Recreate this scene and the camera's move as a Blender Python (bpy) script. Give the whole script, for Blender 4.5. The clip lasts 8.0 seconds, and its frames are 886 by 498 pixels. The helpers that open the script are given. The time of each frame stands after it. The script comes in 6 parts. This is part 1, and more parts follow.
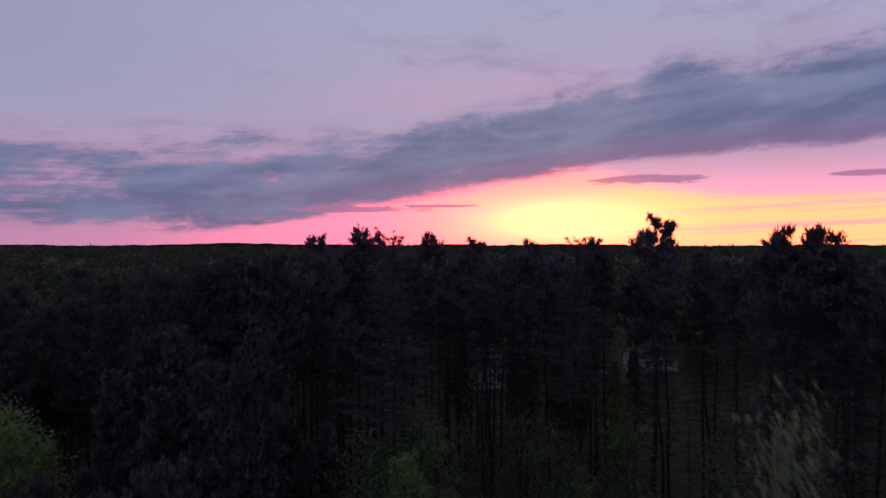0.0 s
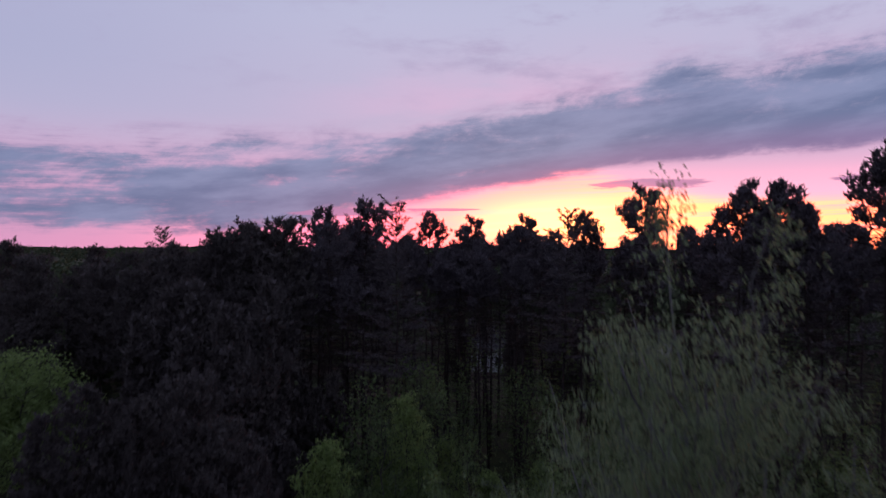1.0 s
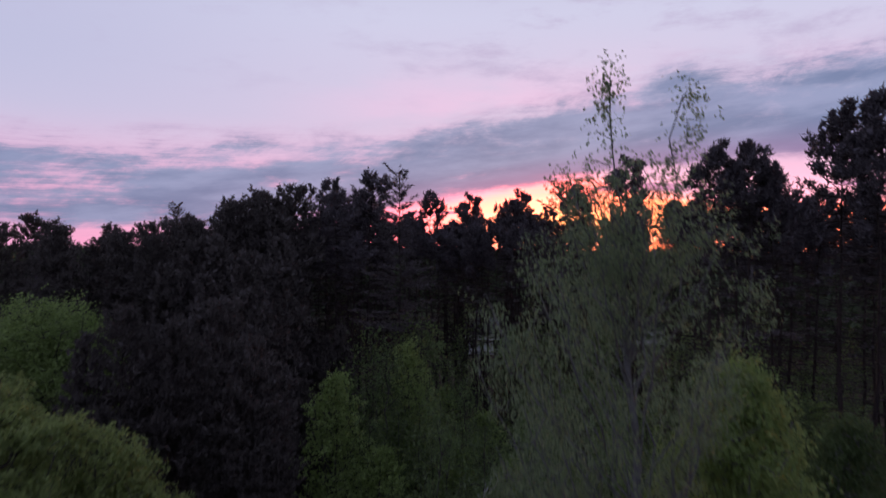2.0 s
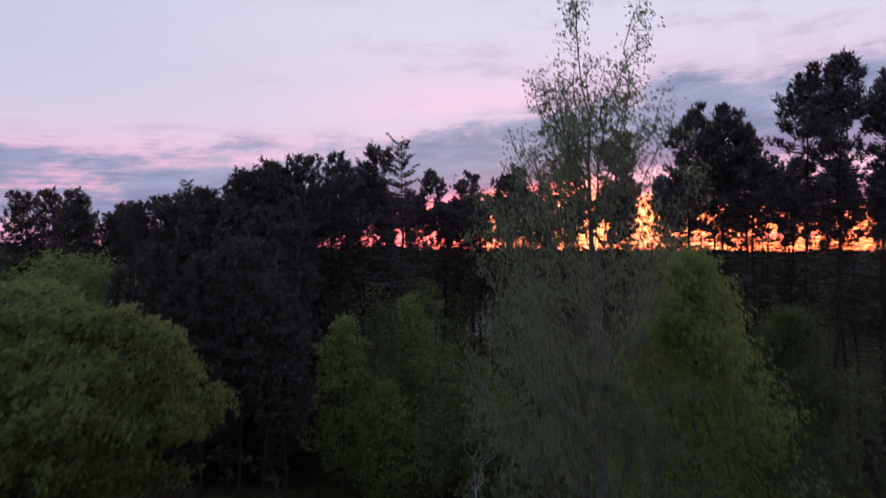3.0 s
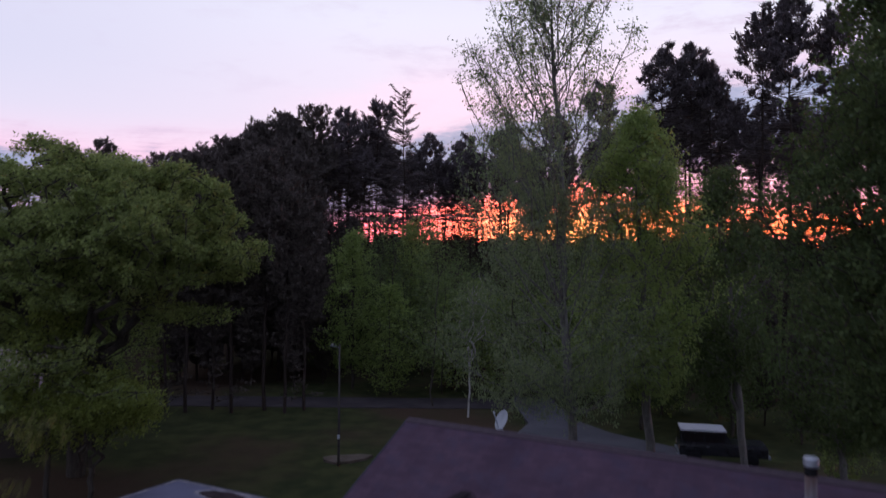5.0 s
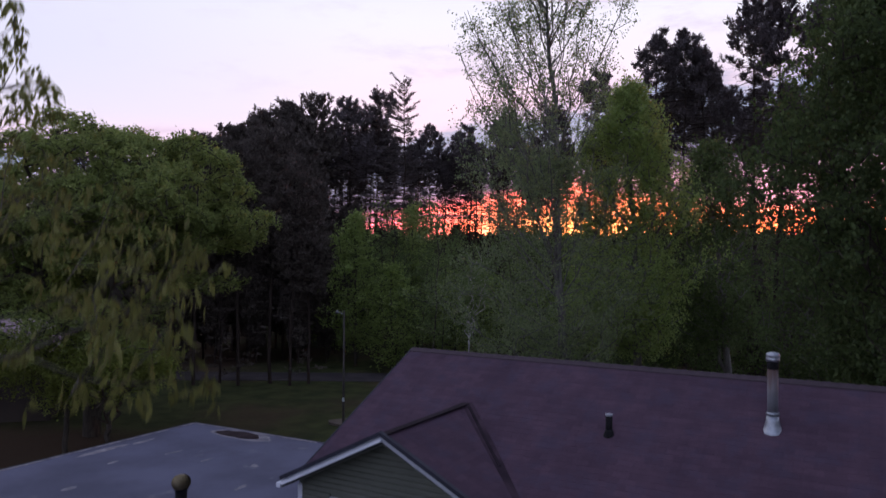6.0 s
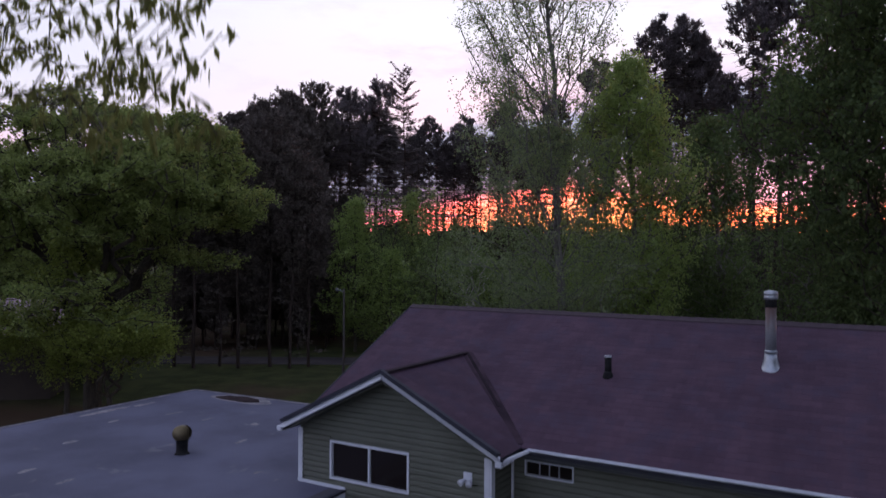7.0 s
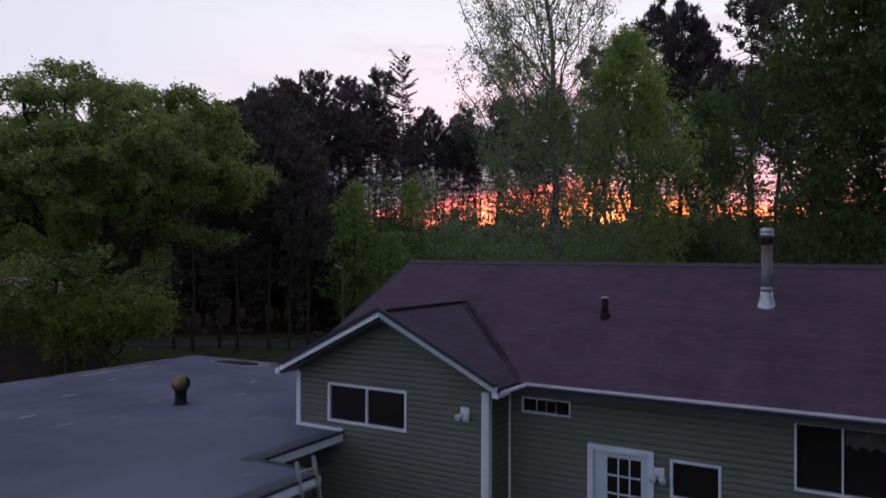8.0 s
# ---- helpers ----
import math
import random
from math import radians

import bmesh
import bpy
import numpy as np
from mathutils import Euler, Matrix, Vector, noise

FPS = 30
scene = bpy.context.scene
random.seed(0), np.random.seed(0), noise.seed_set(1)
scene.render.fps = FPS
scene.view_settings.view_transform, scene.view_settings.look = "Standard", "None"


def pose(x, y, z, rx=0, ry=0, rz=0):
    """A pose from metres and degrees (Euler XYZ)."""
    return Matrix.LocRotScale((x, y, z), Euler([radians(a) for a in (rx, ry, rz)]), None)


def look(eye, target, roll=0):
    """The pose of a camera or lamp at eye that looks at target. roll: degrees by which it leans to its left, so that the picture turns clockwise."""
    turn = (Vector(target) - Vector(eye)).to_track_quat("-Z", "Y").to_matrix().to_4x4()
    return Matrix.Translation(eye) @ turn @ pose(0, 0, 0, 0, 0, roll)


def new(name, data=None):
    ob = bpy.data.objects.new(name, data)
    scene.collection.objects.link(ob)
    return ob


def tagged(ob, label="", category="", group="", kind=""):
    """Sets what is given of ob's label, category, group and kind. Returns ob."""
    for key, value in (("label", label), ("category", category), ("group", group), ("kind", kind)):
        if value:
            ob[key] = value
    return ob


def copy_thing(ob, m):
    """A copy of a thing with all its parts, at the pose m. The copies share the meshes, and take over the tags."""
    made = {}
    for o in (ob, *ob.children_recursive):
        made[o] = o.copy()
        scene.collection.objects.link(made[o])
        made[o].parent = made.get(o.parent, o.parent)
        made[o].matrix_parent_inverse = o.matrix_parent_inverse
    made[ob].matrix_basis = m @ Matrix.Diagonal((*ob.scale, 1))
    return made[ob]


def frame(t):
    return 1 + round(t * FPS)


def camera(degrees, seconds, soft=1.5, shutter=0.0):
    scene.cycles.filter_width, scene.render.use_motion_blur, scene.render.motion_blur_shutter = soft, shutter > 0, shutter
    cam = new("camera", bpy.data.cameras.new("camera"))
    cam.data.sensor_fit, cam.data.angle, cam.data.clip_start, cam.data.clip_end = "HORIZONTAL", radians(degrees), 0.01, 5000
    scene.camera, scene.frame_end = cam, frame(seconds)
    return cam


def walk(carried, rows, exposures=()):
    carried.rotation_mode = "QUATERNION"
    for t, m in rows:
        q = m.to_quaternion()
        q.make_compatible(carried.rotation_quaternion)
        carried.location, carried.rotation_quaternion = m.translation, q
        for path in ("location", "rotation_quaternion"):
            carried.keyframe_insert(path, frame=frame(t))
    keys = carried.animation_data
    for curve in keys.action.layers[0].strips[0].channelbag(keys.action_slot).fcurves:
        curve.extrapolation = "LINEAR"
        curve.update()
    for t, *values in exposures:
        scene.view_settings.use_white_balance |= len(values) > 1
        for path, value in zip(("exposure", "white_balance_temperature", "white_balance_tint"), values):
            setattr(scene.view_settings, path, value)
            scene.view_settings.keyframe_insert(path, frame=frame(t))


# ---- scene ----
# Camera: a drone that backs away from the sunset and sinks towards the house.
cam = camera(63.2, 8.0, soft=1.5, shutter=0.8)
METRES, EYE, TILT, DEPTH = 37.4, 26.4, -0.3, 0.67
ROWS = [
    (0.0, 0.0, 0.0, 0.0, 0.0, 0.0, -0.0),
    (0.5, 0.0042, -0.076, -0.0408, 0.06, 0.11, -0.02),
    (1.0, 0.0053, -0.1641, -0.0838, 0.08, 0.2, -0.14),
    (1.5, 0.0053, -0.2533, -0.1283, 0.07, 0.3, -0.32),
    (3.0, 0.0083, -0.4984, -0.2617, 0.07, 0.39, -0.51),
    (3.5, 0.0099, -0.5712, -0.3068, 0.06, 0.45, -0.5),
    (4.0, 0.012, -0.6374, -0.3517, 0.05, 0.49, -0.51),
    (4.5, 0.0133, -0.6969, -0.3966, 0.06, 0.53, -0.48),
    (5.25, 0.0133, -0.7715, -0.4456, 0.05, 0.53, -0.42),
    (6.0, 0.0127, -0.8065, -0.4729, 0.04, 0.52, -0.36),
    (6.5, 0.0122, -0.808, -0.4887, 0.03, 0.54, -0.36),
    (7.0, 0.0128, -0.8086, -0.5038, 0.02, 0.52, -0.32),
    (7.5, 0.0135, -0.8093, -0.5186, 0.01, 0.5, -0.29),
    (8.0, 0.0143, -0.8099, -0.5346, 0.01, 0.46, -0.24),
]
EXPOSURES = [(0.0, 0.05, 6500, 9), (0.5, 0.25, 6500, 8), (1.0, 0.45, 6650, 7), (1.5, 0.62, 6800, 6), (3.0, 0.90, 7300, 3), (3.5, 0.96, 7350, 3), (4.5, 1.12, 7500, 2), (6.0, 1.32, 7700, -1), (7.0, 1.41, 7850, -3), (7.5, 1.39, 8000, -5), (8.0, 1.25, 8150, -7)]
walk(cam, [(t, pose(0, 0, EYE, TILT) @ pose(METRES * x, METRES * DEPTH * y, METRES * z, 90 + pitch / DEPTH, roll, yaw / DEPTH)) for t, x, y, z, yaw, pitch, roll in ROWS], EXPOSURES)


# ---- world: dusk sky with a long cloud bank over the afterglow ----
class Nodes:
    """Small wrapper that makes node trees short to write."""

    def __init__(self, tree):
        self.tree = tree
        tree.nodes.clear()

    def add(self, kind, ins=None):
        return self.wire(self.tree.nodes.new(kind), ins)

    def wire(self, n, ins):
        for k, v in (ins or {}).items():
            if isinstance(v, bpy.types.NodeSocket):
                self.tree.links.new(v, n.inputs[k])
            else:
                n.inputs[k].default_value = v
        return n

    def math(self, op, a, b=0.0, c=0.0, clamp=False):
        n = self.add("ShaderNodeMath", {0: a, 1: b, 2: c})
        n.operation, n.use_clamp = op, clamp
        return n.outputs[0]

    def step(self, x, lo, hi):
        n = self.tree.nodes.new("ShaderNodeMapRange")
        n.interpolation_type = "SMOOTHSTEP"
        return self.wire(n, {"Value": x, "From Min": lo, "From Max": hi}).outputs[0]

    def mix(self, f, a, b, blend="MIX"):
        n = self.tree.nodes.new("ShaderNodeMix")
        n.data_type, n.blend_type = "RGBA", blend
        self.wire(n, {0: f})
        for sock, v in ((n.inputs[6], a), (n.inputs[7], b)):
            if isinstance(v, bpy.types.NodeSocket):
                self.tree.links.new(v, sock)
            else:
                sock.default_value = (*v, 1.0)
        return n.outputs[2]

    def noise(self, vec, scale, detail=4.0, rough=0.55, distortion=0.0):
        return self.add("ShaderNodeTexNoise", {"Vector": vec, "Scale": scale, "Detail": detail, "Roughness": rough, "Distortion": distortion}).outputs[0]

    def ramp(self, x, stops):
        n = self.add("ShaderNodeValToRGB", {0: x})
        while len(n.color_ramp.elements) < len(stops):
            n.color_ramp.elements.new(0.5)
        for e, (p, c) in zip(n.color_ramp.elements, stops):
            e.position, e.color = p, (*c, 1.0)
        return n.outputs[0]

    def bell(self, x, centre, width):
        d = self.math("DIVIDE", self.math("SUBTRACT", x, centre), width)
        return self.math("EXPONENT", self.math("MULTIPLY", self.math("MULTIPLY", d, d), -1.0))


def make_sky():
    world = bpy.data.worlds.new("dusk_sky")
    scene.world = world
    world.use_nodes = True
    n = Nodes(world.node_tree)
    way = n.add("ShaderNodeTexCoord").outputs["Generated"]
    sep = n.add("ShaderNodeSeparateXYZ", {0: way})
    x, y, z = sep.outputs
    az = n.math("ARCTAN2", x, y)
    el = n.math("ARCSINE", z)
    el0 = n.math("MAXIMUM", el, 0.0)

    def plane(u, v, w=0.0):
        return n.add("ShaderNodeCombineXYZ", {0: u, 1: v, 2: w}).outputs[0]

    # clear air: hot pink at the horizon, lavender above, blue-grey overhead
    air = n.ramp(n.math("MULTIPLY", el0, 1.0 / 1.5708), [(0.0, SKY_LOW), (0.018, SKY_PINK), (0.06, SKY_ROSE), (0.115, SKY_MID), (0.2, SKY_TOP), (0.5, SKY_HIGH), (1.0, SKY_ZENITH)])
    left = n.step(az, -0.05, -0.62)
    air = n.mix(n.math("MULTIPLY", left, n.step(el, 0.05, 0.26)), air, SKY_LEFT)
    air = n.mix(n.math("MULTIPLY", left, n.math("MULTIPLY", n.step(el, 0.17, 0.04), 0.8)), air, SKY_LEFT_LOW)
    wisp = n.noise(plane(n.math("MULTIPLY", az, 1.8), n.math("MULTIPLY", el, 7.0), 7.7), 1.7, 5.0)
    air = n.mix(n.math("MULTIPLY", n.step(wisp, 0.42, 0.66), n.math("MULTIPLY", n.bell(el, 0.185, 0.06), n.math("MULTIPLY", n.step(az, -0.3, 0.1), 0.5))), air, SKY_BLUSH)
    # afterglow: a yellow belt under the cloud with rosy air above it, cut by thin rising streaks
    tilted = n.math("SUBTRACT", el, n.math("MULTIPLY", az, 0.030))
    streak = n.noise(plane(n.math("MULTIPLY", az, 1.1), n.math("MULTIPLY", tilted, 78.0), 2.2), 1.7, 6.0, 0.66)
    ragged = n.math("MULTIPLY", n.math("SUBTRACT", streak, 0.5), 0.040)
    rosy = n.math("MULTIPLY", n.step(az, -0.45, 0.02), n.step(el, 0.135, 0.045))
    air = n.mix(n.math("MULTIPLY", rosy, 0.75), air, n.mix(n.math("MULTIPLY", n.step(az, 0.0, 0.2), n.step(el, 0.045, 0.075)), ROSY, ROSY_PALE))
    brow = n.math("ADD", 0.058, n.math("MULTIPLY", n.bell(az, 0.17, 0.13), 0.040))
    belt = n.step(n.math("ADD", el, ragged), n.math("ADD", brow, 0.014), n.math("SUBTRACT", brow, 0.012))
    belt = n.math("MULTIPLY", belt, n.step(n.math("ADD", az, n.math("MULTIPLY", ragged, 2.0)), -0.17, 0.07))
    air = n.mix(n.math("MULTIPLY", belt, n.math("SUBTRACT", 1.0, n.math("MULTIPLY", n.step(streak, 0.47, 0.62), 0.62))), air, n.mix(n.step(az, 0.12, 0.34), GLOW, GLOW_RIGHT))
    core = n.math("MULTIPLY", n.bell(az, SUN_AZ, 0.115), n.bell(el, 0.034, 0.030))
    air = n.mix(n.math("MULTIPLY", core, 0.85), air, CORE)
    # high thin cloud
    thin = n.noise(plane(n.math("MULTIPLY", az, 3.0), n.math("MULTIPLY", el, 9.0), 3.1), 2.1, 7.0, 0.62, 0.1)
    thin_m = n.math("MULTIPLY", n.step(thin, 0.50, 0.70), n.math("MULTIPLY", n.step(el, 0.17, 0.24), n.math("ADD", 0.35, n.math("MULTIPLY", n.step(az, -0.2, 0.1), 0.65))))
    air = n.mix(n.math("MULTIPLY", thin_m, 0.62), air, CLOUD_THIN)
    # the cloud bank: its underside climbs to the right, its top is torn into streaks
    under = n.math("ADD", n.math("MULTIPLY", n.step(az, -0.4, 0.35), 0.095), n.math("ADD", 0.022, n.math("MULTIPLY", n.math("MAXIMUM", n.math("SUBTRACT", az, 0.2), 0.0), 0.03)))
    top = n.math("ADD", n.math("MULTIPLY", n.step(az, -0.12, 0.36), 0.080), n.math("ADD", 0.172, n.math("MULTIPLY", az, 0.022)))
    rel = n.math("DIVIDE", n.math("SUBTRACT", el, under), n.math("SUBTRACT", top, under))
    slant = n.math("SUBTRACT", el, n.math("MULTIPLY", az, 0.11))
    big = n.noise(plane(n.math("MULTIPLY", az, 5.0), n.math("MULTIPLY", slant, 12.5), 1.3), 2.2, 10.0, 0.66, 0.25)
    fine = n.noise(plane(n.math("MULTIPLY", az, 1.9), n.math("MULTIPLY", n.math("SUBTRACT", el, n.math("MULTIPLY", az, 0.02)), 30.0), 4.4), 2.0, 8.0, 0.62)
    body = n.math("MULTIPLY", n.step(rel, -0.16, 0.16), n.step(rel, 1.30, 0.30))
    body = n.math("MULTIPLY", body, n.math("SUBTRACT", 1.0, n.math("MULTIPLY", left, 0.22)))
    thick = n.math("ADD", body, n.math("ADD", n.math("MULTIPLY", n.math("SUBTRACT", big, 0.46), 1.6), n.math("MULTIPLY", n.math("SUBTRACT", fine, 0.5), n.math("ADD", 0.7, n.math("MULTIPLY", left, 1.3)))))
    bank = n.math("MULTIPLY", n.step(thick, 0.16, 0.92), n.step(body, 0.06, 0.40))
    shade = n.noise(plane(n.math("MULTIPLY", az, 3.6), n.math("MULTIPLY", slant, 15.0), 5.0), 2.0, 7.0, 0.58)
    tone = n.mix(n.step(n.math("ADD", shade, n.math("MULTIPLY", rel, 0.12)), 0.36, 0.74), CLOUD_DARK, CLOUD_LIGHT)
    warm = n.math("MULTIPLY", n.step(rel, 0.34, -0.05), n.step(az, -0.25, 0.1))
    tone = n.mix(n.math("MULTIPLY", warm, 0.75), tone, CLOUD_WARM)
    tone = n.mix(n.math("MULTIPLY", n.step(bank, 0.85, 0.15), 0.45), tone, CLOUD_EDGE)
    front = n.step(y, -0.2, 0.35)
    air = n.mix(n.math("MULTIPLY", n.math("MULTIPLY", bank, 0.95), front), air, tone)
    # ragged scraps of cloud under the bank
    scrap = n.noise(plane(n.math("MULTIPLY", az, 9.0), n.math("MULTIPLY", el, 52.0), 2.6), 1.7, 6.0, 0.62, 0.3)
    for centre, height, wide, tall in ((0.275, 0.0875, 0.085, 0.0085), (0.53, 0.0875, 0.045, 0.0060), (-0.13, 0.050, 0.10, 0.0060), (0.0, 0.0545, 0.07, 0.0022)):
        place = n.math("MULTIPLY", n.bell(az, centre, wide), n.bell(el, height, tall))
        part_m = n.step(n.math("ADD", place, n.math("MULTIPLY", n.math("SUBTRACT", scrap, 0.5), 1.6)), 0.45, 0.72)
        air = n.mix(n.math("MULTIPLY", n.math("MULTIPLY", part_m, n.step(place, 0.02, 0.25)), 0.9), air, SCRAP)
    # behind the camera the sky is plain dusk blue, palest near the horizon
    back = n.mix(n.step(el, 0.25, 1.2), SKY_BACK_LOW, SKY_BACK)
    air = n.mix(front, back, air)
    nishita = n.add("ShaderNodeTexSky")
    nishita.sky_type, nishita.sun_disc, nishita.sun_elevation, nishita.sun_rotation = "NISHITA", False, radians(1.0), SUN_AZ
    clear = n.add("ShaderNodeBackground", {"Color": nishita.outputs[0], "Strength": 0.006})
    cloudy = n.add("ShaderNodeBackground", {"Color": air, "Strength": SKY_STRENGTH})
    both = n.add("ShaderNodeAddShader", {0: clear.outputs[0], 1: cloudy.outputs[0]})
    n.add("ShaderNodeOutputWorld", {"Surface": both.outputs[0]})


SUN_AZ = 0.17
SKY_STRENGTH = 1.0
SKY_LOW, SKY_PINK, SKY_ROSE, SKY_MID, SKY_TOP = (0.92, 0.255, 0.42), (0.74, 0.28, 0.44), (0.50, 0.30, 0.47), (0.385, 0.335, 0.495), (0.365, 0.365, 0.525)
SKY_HIGH, SKY_ZENITH, SKY_BACK_LOW = (0.164, 0.188, 0.302), (0.112, 0.132, 0.262), (0.232, 0.252, 0.436)
SKY_LEFT, SKY_LEFT_LOW, SKY_BACK, SKY_BLUSH = (0.305, 0.31, 0.475), (0.42, 0.235, 0.41), (0.168, 0.194, 0.375), (0.60, 0.33, 0.52)
ROSY, ROSY_PALE, GLOW, GLOW_RIGHT, CORE = (2.0, 0.32, 0.54), (1.25, 0.46, 0.64), (3.6, 0.40, 0.40), (4.0, 0.65, 0.28), (4.8, 1.45, 0.50)
CLOUD_DARK, CLOUD_LIGHT, CLOUD_WARM, CLOUD_THIN = (0.088, 0.122, 0.245), (0.165, 0.195, 0.345), (0.185, 0.105, 0.245), (0.28, 0.235, 0.39)
CLOUD_EDGE, SCRAP = (0.52, 0.25, 0.43), (0.36, 0.16, 0.32)
make_sky()

# what is left of the sun, low behind the woods
sun = new("sun", bpy.data.lights.new("sun", "SUN"))
sun.data.energy, sun.data.angle, sun.data.color = 0.25, radians(3.0), (1.0, 0.55, 0.32)
sun.matrix_world = look((0, 0, 50), (-math.sin(SUN_AZ), -math.cos(SUN_AZ), 50 - math.tan(radians(1.2))))


# ---- materials ----
def material(name):
    m = bpy.data.materials.new(name)
    m.use_nodes = True
    return m, Nodes(m.node_tree)


def finish(n, colour, rough=0.8, bump=None, depth=0.02, metal=0.0, spec=0.4):
    ins = {"Base Color": colour, "Roughness": rough, "Metallic": metal, "Specular IOR Level": spec}
    if bump is not None:
        ins["Normal"] = n.add("ShaderNodeBump", {"Height": bump, "Strength": 0.6, "Distance": depth}).outputs[0]
    s = n.add("ShaderNodeBsdfPrincipled", ins)
    n.add("ShaderNodeOutputMaterial", {"Surface": s.outputs[0]})
    return s


def coords(n, scale=(1, 1, 1), kind="Object"):
    c = n.add("ShaderNodeTexCoord").outputs[kind]
    return n.add("ShaderNodeMapping", {"Vector": c, "Scale": scale}).outputs[0]


def mottled(name, dark, light, scale=3.0, rough=0.8, fine=40.0, depth=0.01, metal=0.0, spec=0.4, stretch=(1, 1, 1)):
    """Two colours mixed at two scales, with a fine relief."""
    m, n = material(name)
    v = coords(n, stretch)
    a, b = n.noise(v, scale, 5.0), n.noise(v, fine, 3.0)
    f = n.math("ADD", n.math("MULTIPLY", a, 0.65), n.math("MULTIPLY", b, 0.35))
    finish(n, n.mix(n.step(f, 0.3, 0.7), dark, light), rough, b, depth, metal, spec)
    return m


def foliage(name, dark, light, passing=0.35):
    """Leaves: each one its own tone, some light passing through."""
    m, n = material(name)
    g = n.add("ShaderNodeNewGeometry")
    tree = n.add("ShaderNodeObjectInfo").outputs["Random"]
    patch = n.noise(coords(n), 0.55, 3.0)
    f = n.math("ADD", n.math("MULTIPLY", g.outputs["Random Per Island"], 0.55), n.math("MULTIPLY", patch, 0.55))
    f = n.math("ADD", f, n.math("MULTIPLY", n.math("SUBTRACT", tree, 0.5), 0.25))
    c = n.mix(n.step(f, 0.15, 0.95), dark, light)
    gloss = n.add("ShaderNodeBsdfPrincipled", {"Base Color": c, "Roughness": 0.65, "Specular IOR Level": 0.15})
    lit = n.add("ShaderNodeBsdfTranslucent", {"Color": n.mix(0.5, c, light)})
    mix = n.add("ShaderNodeMixShader", {0: passing, 1: gloss.outputs[0], 2: lit.outputs[0]})
    n.add("ShaderNodeOutputMaterial", {"Surface": mix.outputs[0]})
    return m


def shingles():
    m, n = material("shingles")
    v = coords(n, kind="UV")
    bricks = n.add("ShaderNodeTexBrick", {"Vector": v, "Color1": (0, 0, 0, 1), "Color2": (1, 1, 1, 1), "Mortar": (0.0, 0.0, 0.0, 1), "Scale": 1.0, "Mortar Size": 0.006, "Brick Width": 0.33, "Row Height": 0.16})
    grit, stain = n.noise(v, 160.0, 2.0), n.noise(v, 0.8, 5.0)
    run = n.noise(n.add("ShaderNodeMapping", {"Vector": v, "Scale": (2.6, 0.3, 1.0)}).outputs[0], 1.0, 5.0)
    f = n.math("ADD", n.math("MULTIPLY", bricks.outputs[0], 0.12), n.math("ADD", n.math("MULTIPLY", grit, 0.22), n.math("ADD", n.math("MULTIPLY", stain, 0.4), n.math("MULTIPLY", run, 0.26))))
    c = n.mix(n.step(f, 0.24, 0.76), (0.040, 0.0245, 0.040), (0.090, 0.054, 0.079))
    hue = n.noise(v, 1.7, 4.0, 0.7)
    c = n.mix(n.math("MULTIPLY", n.step(hue, 0.46, 0.66), 0.55), c, (0.052, 0.042, 0.070))
    finish(n, c, 0.93, grit, 0.006, 0.0, 0.2)
    return m


def flat_roofing():
    m, n = material("flat_roofing")
    v = coords(n)
    wide, fine, spots = n.noise(v, 0.35, 5.0), n.noise(v, 60.0, 2.0), n.noise(v, 1.3, 3.0, 0.5, 0.4)
    c = n.mix(n.step(wide, 0.3, 0.7), (0.055, 0.058, 0.094), (0.100, 0.104, 0.162))
    c = n.mix(n.math("MULTIPLY", n.step(fine, 0.4, 0.7), 0.25), c, (0.17, 0.17, 0.21))
    c = n.mix(n.math("MULTIPLY", n.step(spots, 0.66, 0.76), 0.35), c, (0.22, 0.21, 0.22))
    finish(n, c, 0.85, fine, 0.006, 0.0, 0.3)
    return m


def stained_steel(z0, z1):
    """Dull steel pipe with soot and rust that has run down from its top."""
    m, n = material("rust_streaked_steel")
    v = coords(n)
    run, grit = n.noise(coords(n, (1, 1, 0.12)), 14.0, 4.0), n.noise(v, 40.0, 3.0)
    h = n.add("ShaderNodeSeparateXYZ", {"Vector": v}).outputs[2]
    h = n.math("ADD", h, n.math("MULTIPLY", n.math("SUBTRACT", run, 0.5), 0.55))
    c = n.mix(grit, (0.17, 0.18, 0.21), (0.27, 0.28, 0.31))
    c = n.mix(n.step(h, z0, z1), c, (0.085, 0.050, 0.045))
    finish(n, c, 0.55, grit, 0.002, 0.3, 0.4)
    return m


def ground_cover():
    m, n = material("ground_cover")
    v = coords(n)
    wide, mid, fine = n.noise(v, 0.06, 5.0), n.noise(v, 0.7, 4.0), n.noise(v, 14.0, 3.0)
    c = n.mix(n.step(mid, 0.35, 0.65), (0.024, 0.033, 0.012), (0.048, 0.054, 0.020))
    c = n.mix(n.step(wide, 0.44, 0.60), c, (0.058, 0.038, 0.026))
    c = n.mix(n.math("MULTIPLY", n.step(fine, 0.5, 0.7), 0.5), c, (0.030, 0.025, 0.017))
    finish(n, c, 0.95, fine, 0.04, 0.0, 0.1)
    return m


def glass():
    m, n = material("window_glass")
    finish(n, (0.014, 0.011, 0.011, 1.0), 0.06, None, 0.0, 0.0, 0.3)
    return m


def bark(name, dark, light, scale=6.0):
    return mottled(name, dark, light, scale, 0.9, 26.0, 0.03, 0.0, 0.2, (1, 1, 0.22))


